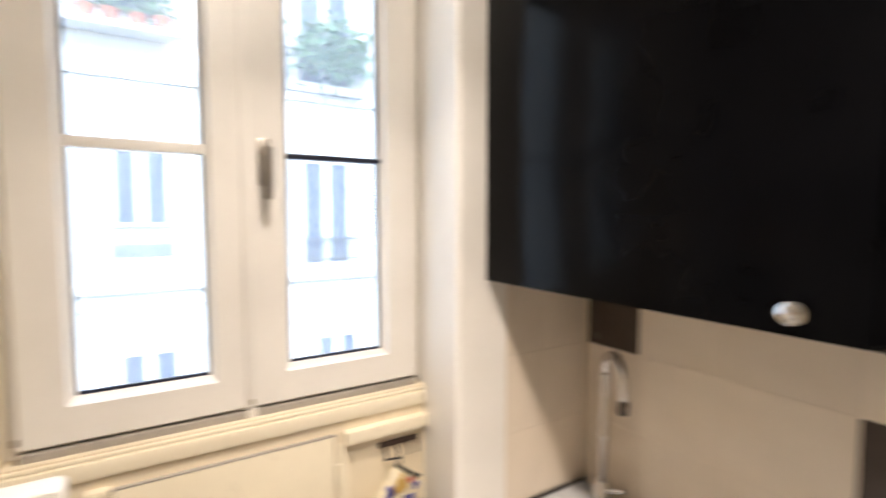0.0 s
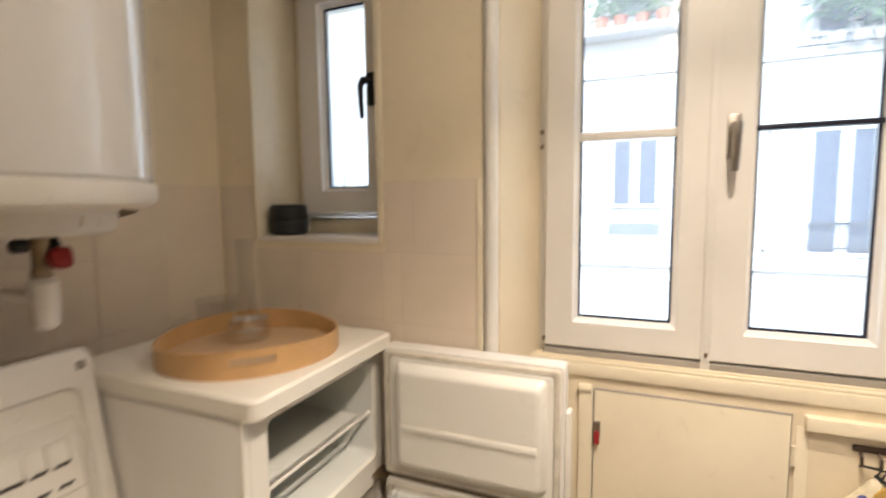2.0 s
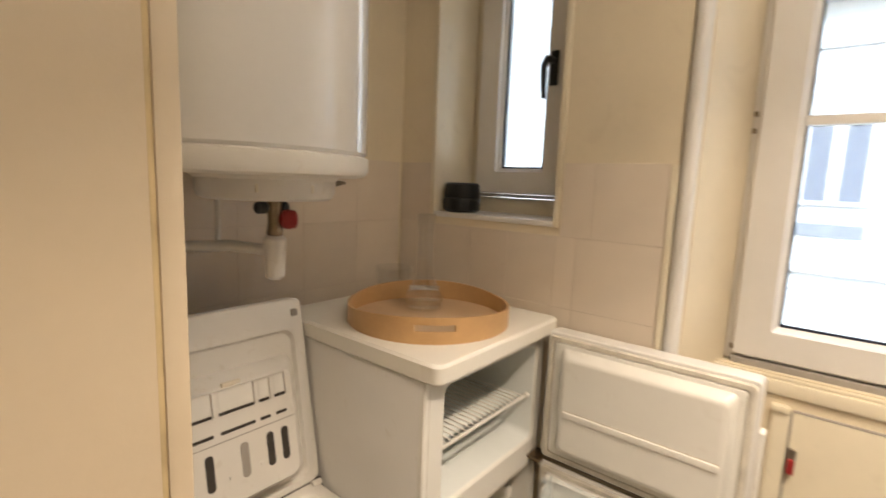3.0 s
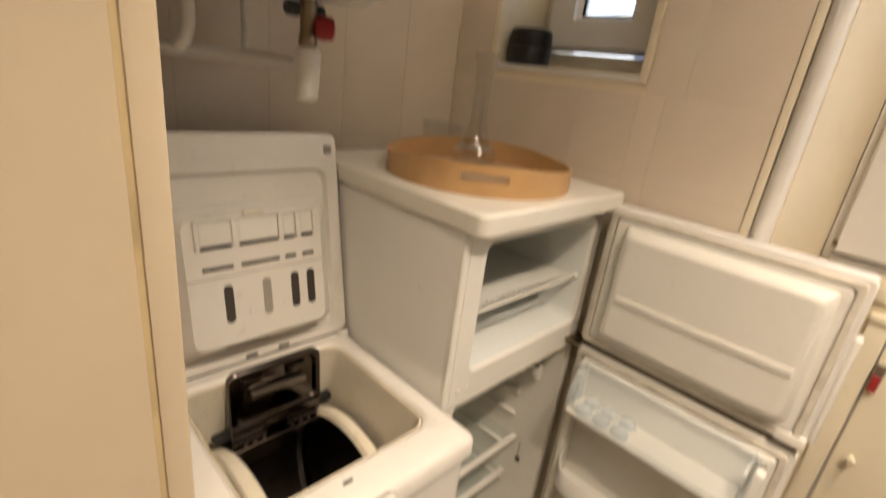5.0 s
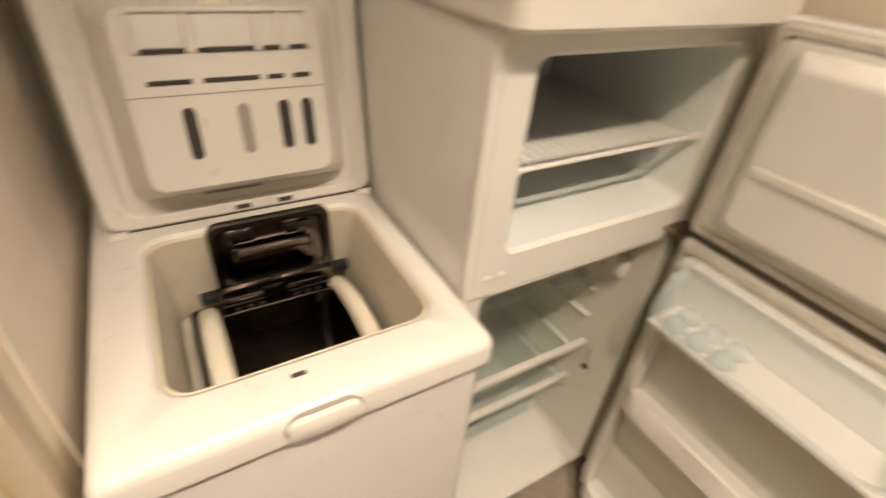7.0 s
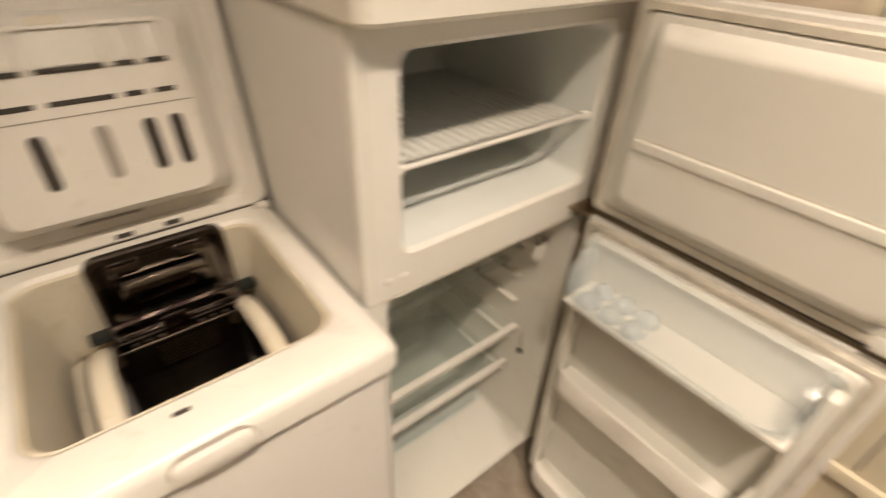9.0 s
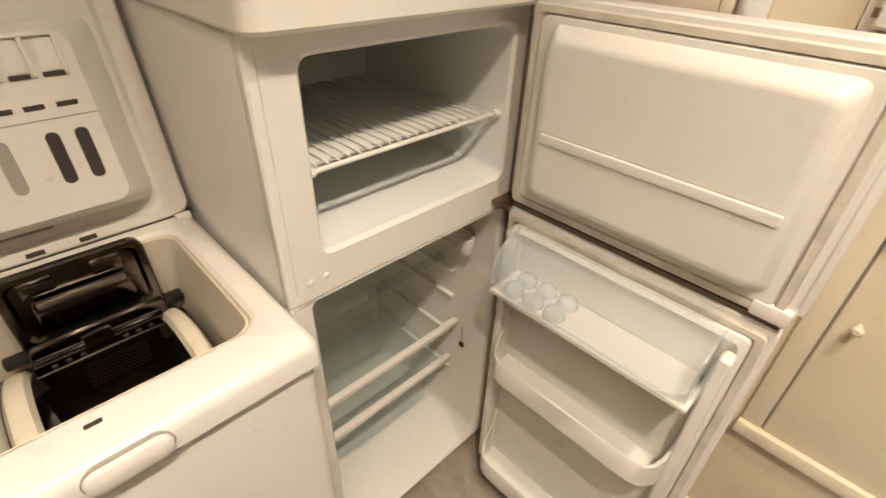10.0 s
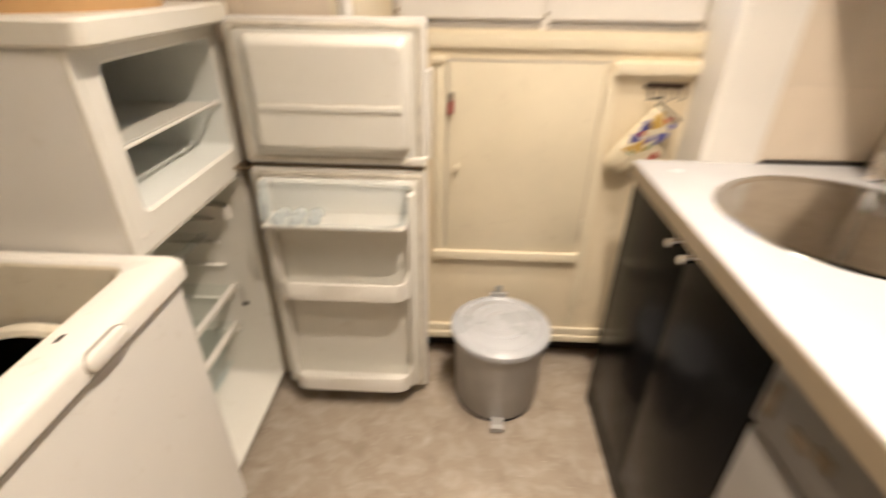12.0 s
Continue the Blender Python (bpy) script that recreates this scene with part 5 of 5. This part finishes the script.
for *LC, share, beam in LAMPS:
    lamp = thing("ceiling_lamp", (LC[0], LC[1], CEIL), "assumed round white glass ceiling lamp, lit, out of view", "lamp", "ceiling lamps")
    part("shade", lathe(LC, [(0.105, CEIL - 0.012), (0.115, CEIL - 0.03), (0.11, CEIL - 0.07), (0.09, CEIL - 0.094)], 32), opal, lamp)
    part("base_plate", lathe(LC, [(0.115, CEIL - 0.012), (0.115, CEIL - 0.0005)], 32), ABS, lamp)

# ---------- outside: street and the house opposite ----------
FYD = 12.0
structure("ground", box((-60, 3.2, -7.2), (60, 80, -7.0)), ASPHALT, "asphalt street below the window", "street")
house = thing("house", (2, FYD, -7), "pale rendered town house across the street", "house")
part("wall", box((-14, FYD, -7.0), (18, FYD + 6, 8.5)), FACADE, house)
part("roof", prism([(FYD - 0.3, 8.5), (FYD + 6, 8.5), (FYD + 3, 11.0)], lambda y, z: (-14.2, y, z), lambda y, z: (18.2, y, z)), mat("zinc_roof", (0.30, 0.32, 0.34), 0.5), house)
for z0, z1, d in ((4.14, 4.28, 0.07), (0.30, 0.45, 0.16), (-0.03, 0.04, 0.05), (7.9, 8.1, 0.3)):
    part("cornice", box((-2, FYD - d, z0), (18, FYD, z1), 0.02), FACADE, house)


def facade_window(x, z0, z1, w=0.86, low=False):
    wd = part("window", boxes(((x - w / 2 - 0.09, FYD - 0.05, z0 - 0.06), (x - w / 2, FYD, z1 + 0.09)), ((x + w / 2, FYD - 0.05, z0 - 0.06), (x + w / 2 + 0.09, FYD, z1 + 0.09)), ((x - w / 2, FYD - 0.05, z1), (x + w / 2, FYD, z1 + 0.09)), ((x - w / 2 - 0.12, FYD - 0.10, z0 - 0.12), (x + w / 2 + 0.12, FYD, z0 - 0.05)), ((x - 0.09, FYD - 0.04, z0 - 0.05), (x + 0.09, FYD, z1)), bevel=0.01), FACADE, house)
    for a, b in ((x - w / 2, x - 0.09), (x + 0.09, x + w / 2)):
        part("pane", box((a, FYD - 0.02, z0 - 0.05), (b, FYD - 0.004, z1)), FPANE, wd)
    return wd


def louvre(x, z0, z1, w=1.0):
    lv = part("louvre", box((x - w / 2, FYD - 0.02, z0), (x + w / 2, FYD, z1)), SHUTTER, house)
    for k in range(5):
        z = z0 + (z1 - z0) * (k + 0.5) / 5
        for s in (-1, 1):
            part("slat", box((x + s * 0.27 - 0.2, FYD - 0.05, z - 0.012), (x + s * 0.27 + 0.2, FYD - 0.015, z + 0.012)), SHUTTER, lv)


def balcony_rail(x, z0, z1, w):
    bm = boxes(((x - w / 2, FYD - 0.14, z1 - 0.04), (x + w / 2, FYD - 0.10, z1)), ((x - w / 2, FYD - 0.14, z0), (x + w / 2, FYD - 0.10, z0 + 0.03)))
    n = int(w / 0.11)
    for k in range(n + 1):
        add_tube(bm, [(x - w / 2 + w * k / n, FYD - 0.12, z0), (x - w / 2 + w * k / n + 0.03 * (-1) ** k, FYD - 0.12, (z0 + z1) / 2), (x - w / 2 + w * k / n, FYD - 0.12, z1)], 0.012, 5)
    part("balcony_rail", bm, FIRON, house, "black wrought-iron balcony rail")


def shutter(x, z0, z1, w=0.5):
    sh = part("shutter", boxes(((x - w / 2, FYD - 0.07, z0), (x - w / 2 + 0.05, FYD - 0.03, z1)), ((x + w / 2 - 0.05, FYD - 0.07, z0), (x + w / 2, FYD - 0.03, z1)), ((x - w / 2, FYD - 0.07, z1 - 0.06), (x + w / 2, FYD - 0.03, z1)), ((x - w / 2, FYD - 0.07, z0), (x + w / 2, FYD - 0.03, z0 + 0.06)), ((x - w / 2, FYD - 0.04, z0), (x + w / 2, FYD - 0.03, z1))), FACADE, house, "white louvred shutter folded open")
    slat_mesh = finish("slat", box((-w / 2 + 0.05, -0.012, -0.035), (w / 2 - 0.05, 0.0, 0.0)), FACADE)
    n = int((z1 - z0) / 0.075)
    for k in range(1, n):
        o = new("slat", slat_mesh)
        o.parent = sh
        o.matrix_basis = pose(x, FYD - 0.055, z0 + (z1 - z0) * k / n, -28)


for x in (-3.2, 1.49, 8.7, 12.4):
    facade_window(x, 1.62, 2.85, 0.80)
    louvre(x, 0.94, 1.18)
    facade_window(x + 0.03, -1.72, -0.90, 0.86)
for x in (-6.8, 4.95):
    facade_window(x, 0.72, 2.84, 0.96)
    balcony_rail(x + 0.1, 0.74, 1.22, 1.25)
    for sx in (x - 0.95, x + 1.0):
        shutter(sx, 0.66, 2.90)
    facade_window(x + 0.2, -1.90, -1.02)
for x in (-3.2, 4.95, 8.7):
    facade_window(x, 4.6, 6.6, 1.05)
part("window", box((0.95, FYD - 0.02, 5.3), (1.8, FYD - 0.003, 6.7)), FPANE, house)
balcony_rail(4.95, 4.3, 5.2, 1.7)


def leaves(bm, c, r, n, size, rng, droop=0.0):
    for _ in range(n):
        p = Vector((rng.gauss(0, 0.45), rng.gauss(0, 0.4), rng.uniform(-0.6, 1.0)))
        p = Vector(c) + Vector((p.x * r, p.y * r, p.z * r * 1.2))
        d = Vector((rng.uniform(-1, 1), rng.uniform(-1, 1), rng.uniform(-0.4 - droop, 1.0))).normalized() * size * rng.uniform(0.6, 1.5)
        s = d.cross(Vector((rng.uniform(-1, 1), rng.uniform(-1, 1), rng.uniform(-1, 1)))).normalized() * size * 0.22
        v = [bm.verts.new(q) for q in (p, p + d * 0.5 + s, p + d, p + d * 0.5 - s)]
        bm.faces.new(v)
    return bm


rng = random.Random(11)
for i, (x, s) in enumerate(((0.80, 0.8), (1.15, 1.0), (1.55, 1.2), (1.92, 0.9))):
    z = 5.0
    pt = thing("potted_plant", (x, FYD - 0.2, z), "green plant in a terracotta pot on the opposite ledge", "plant", "plants on the opposite ledge")
    part("pot", lathe((x, FYD - 0.25), [(0.09, z), (0.13, z + 0.20), (0.145, z + 0.20), (0.145, z + 0.24), (0.12, z + 0.24)], 16), TERRA, pt)
    part("foliage", leaves(bmesh.new(), (x, FYD - 0.25, z + 0.42), 0.30 * s, 130, 0.14, rng), LEAF, pt)
part("ledge", box((0.4, FYD - 0.5, 4.88), (2.35, FYD, 4.998), 0.01), FACADE, house)
for i, (x, s) in enumerate(((4.62, 0.8), (4.95, 1.15), (5.25, 1.1), (5.52, 0.8))):
    z = 4.42
    pt = thing("balcony_plant", (x, FYD - 0.3, z), "leafy green plant on the opposite balcony", "plant", "plants on the opposite balcony")
    part("pot", lathe((x, FYD - 0.3), [(0.10, z - 0.13), (0.12, z - 0.02), (0.13, z + 0.0), (0.10, z + 0.0)], 14), FACADE, pt, "pale glazed pot")
    part("foliage", leaves(bmesh.new(), (x, FYD - 0.32, z + 0.62), 0.52 * s, 230, 0.22, rng, 0.4), LEAF, pt)
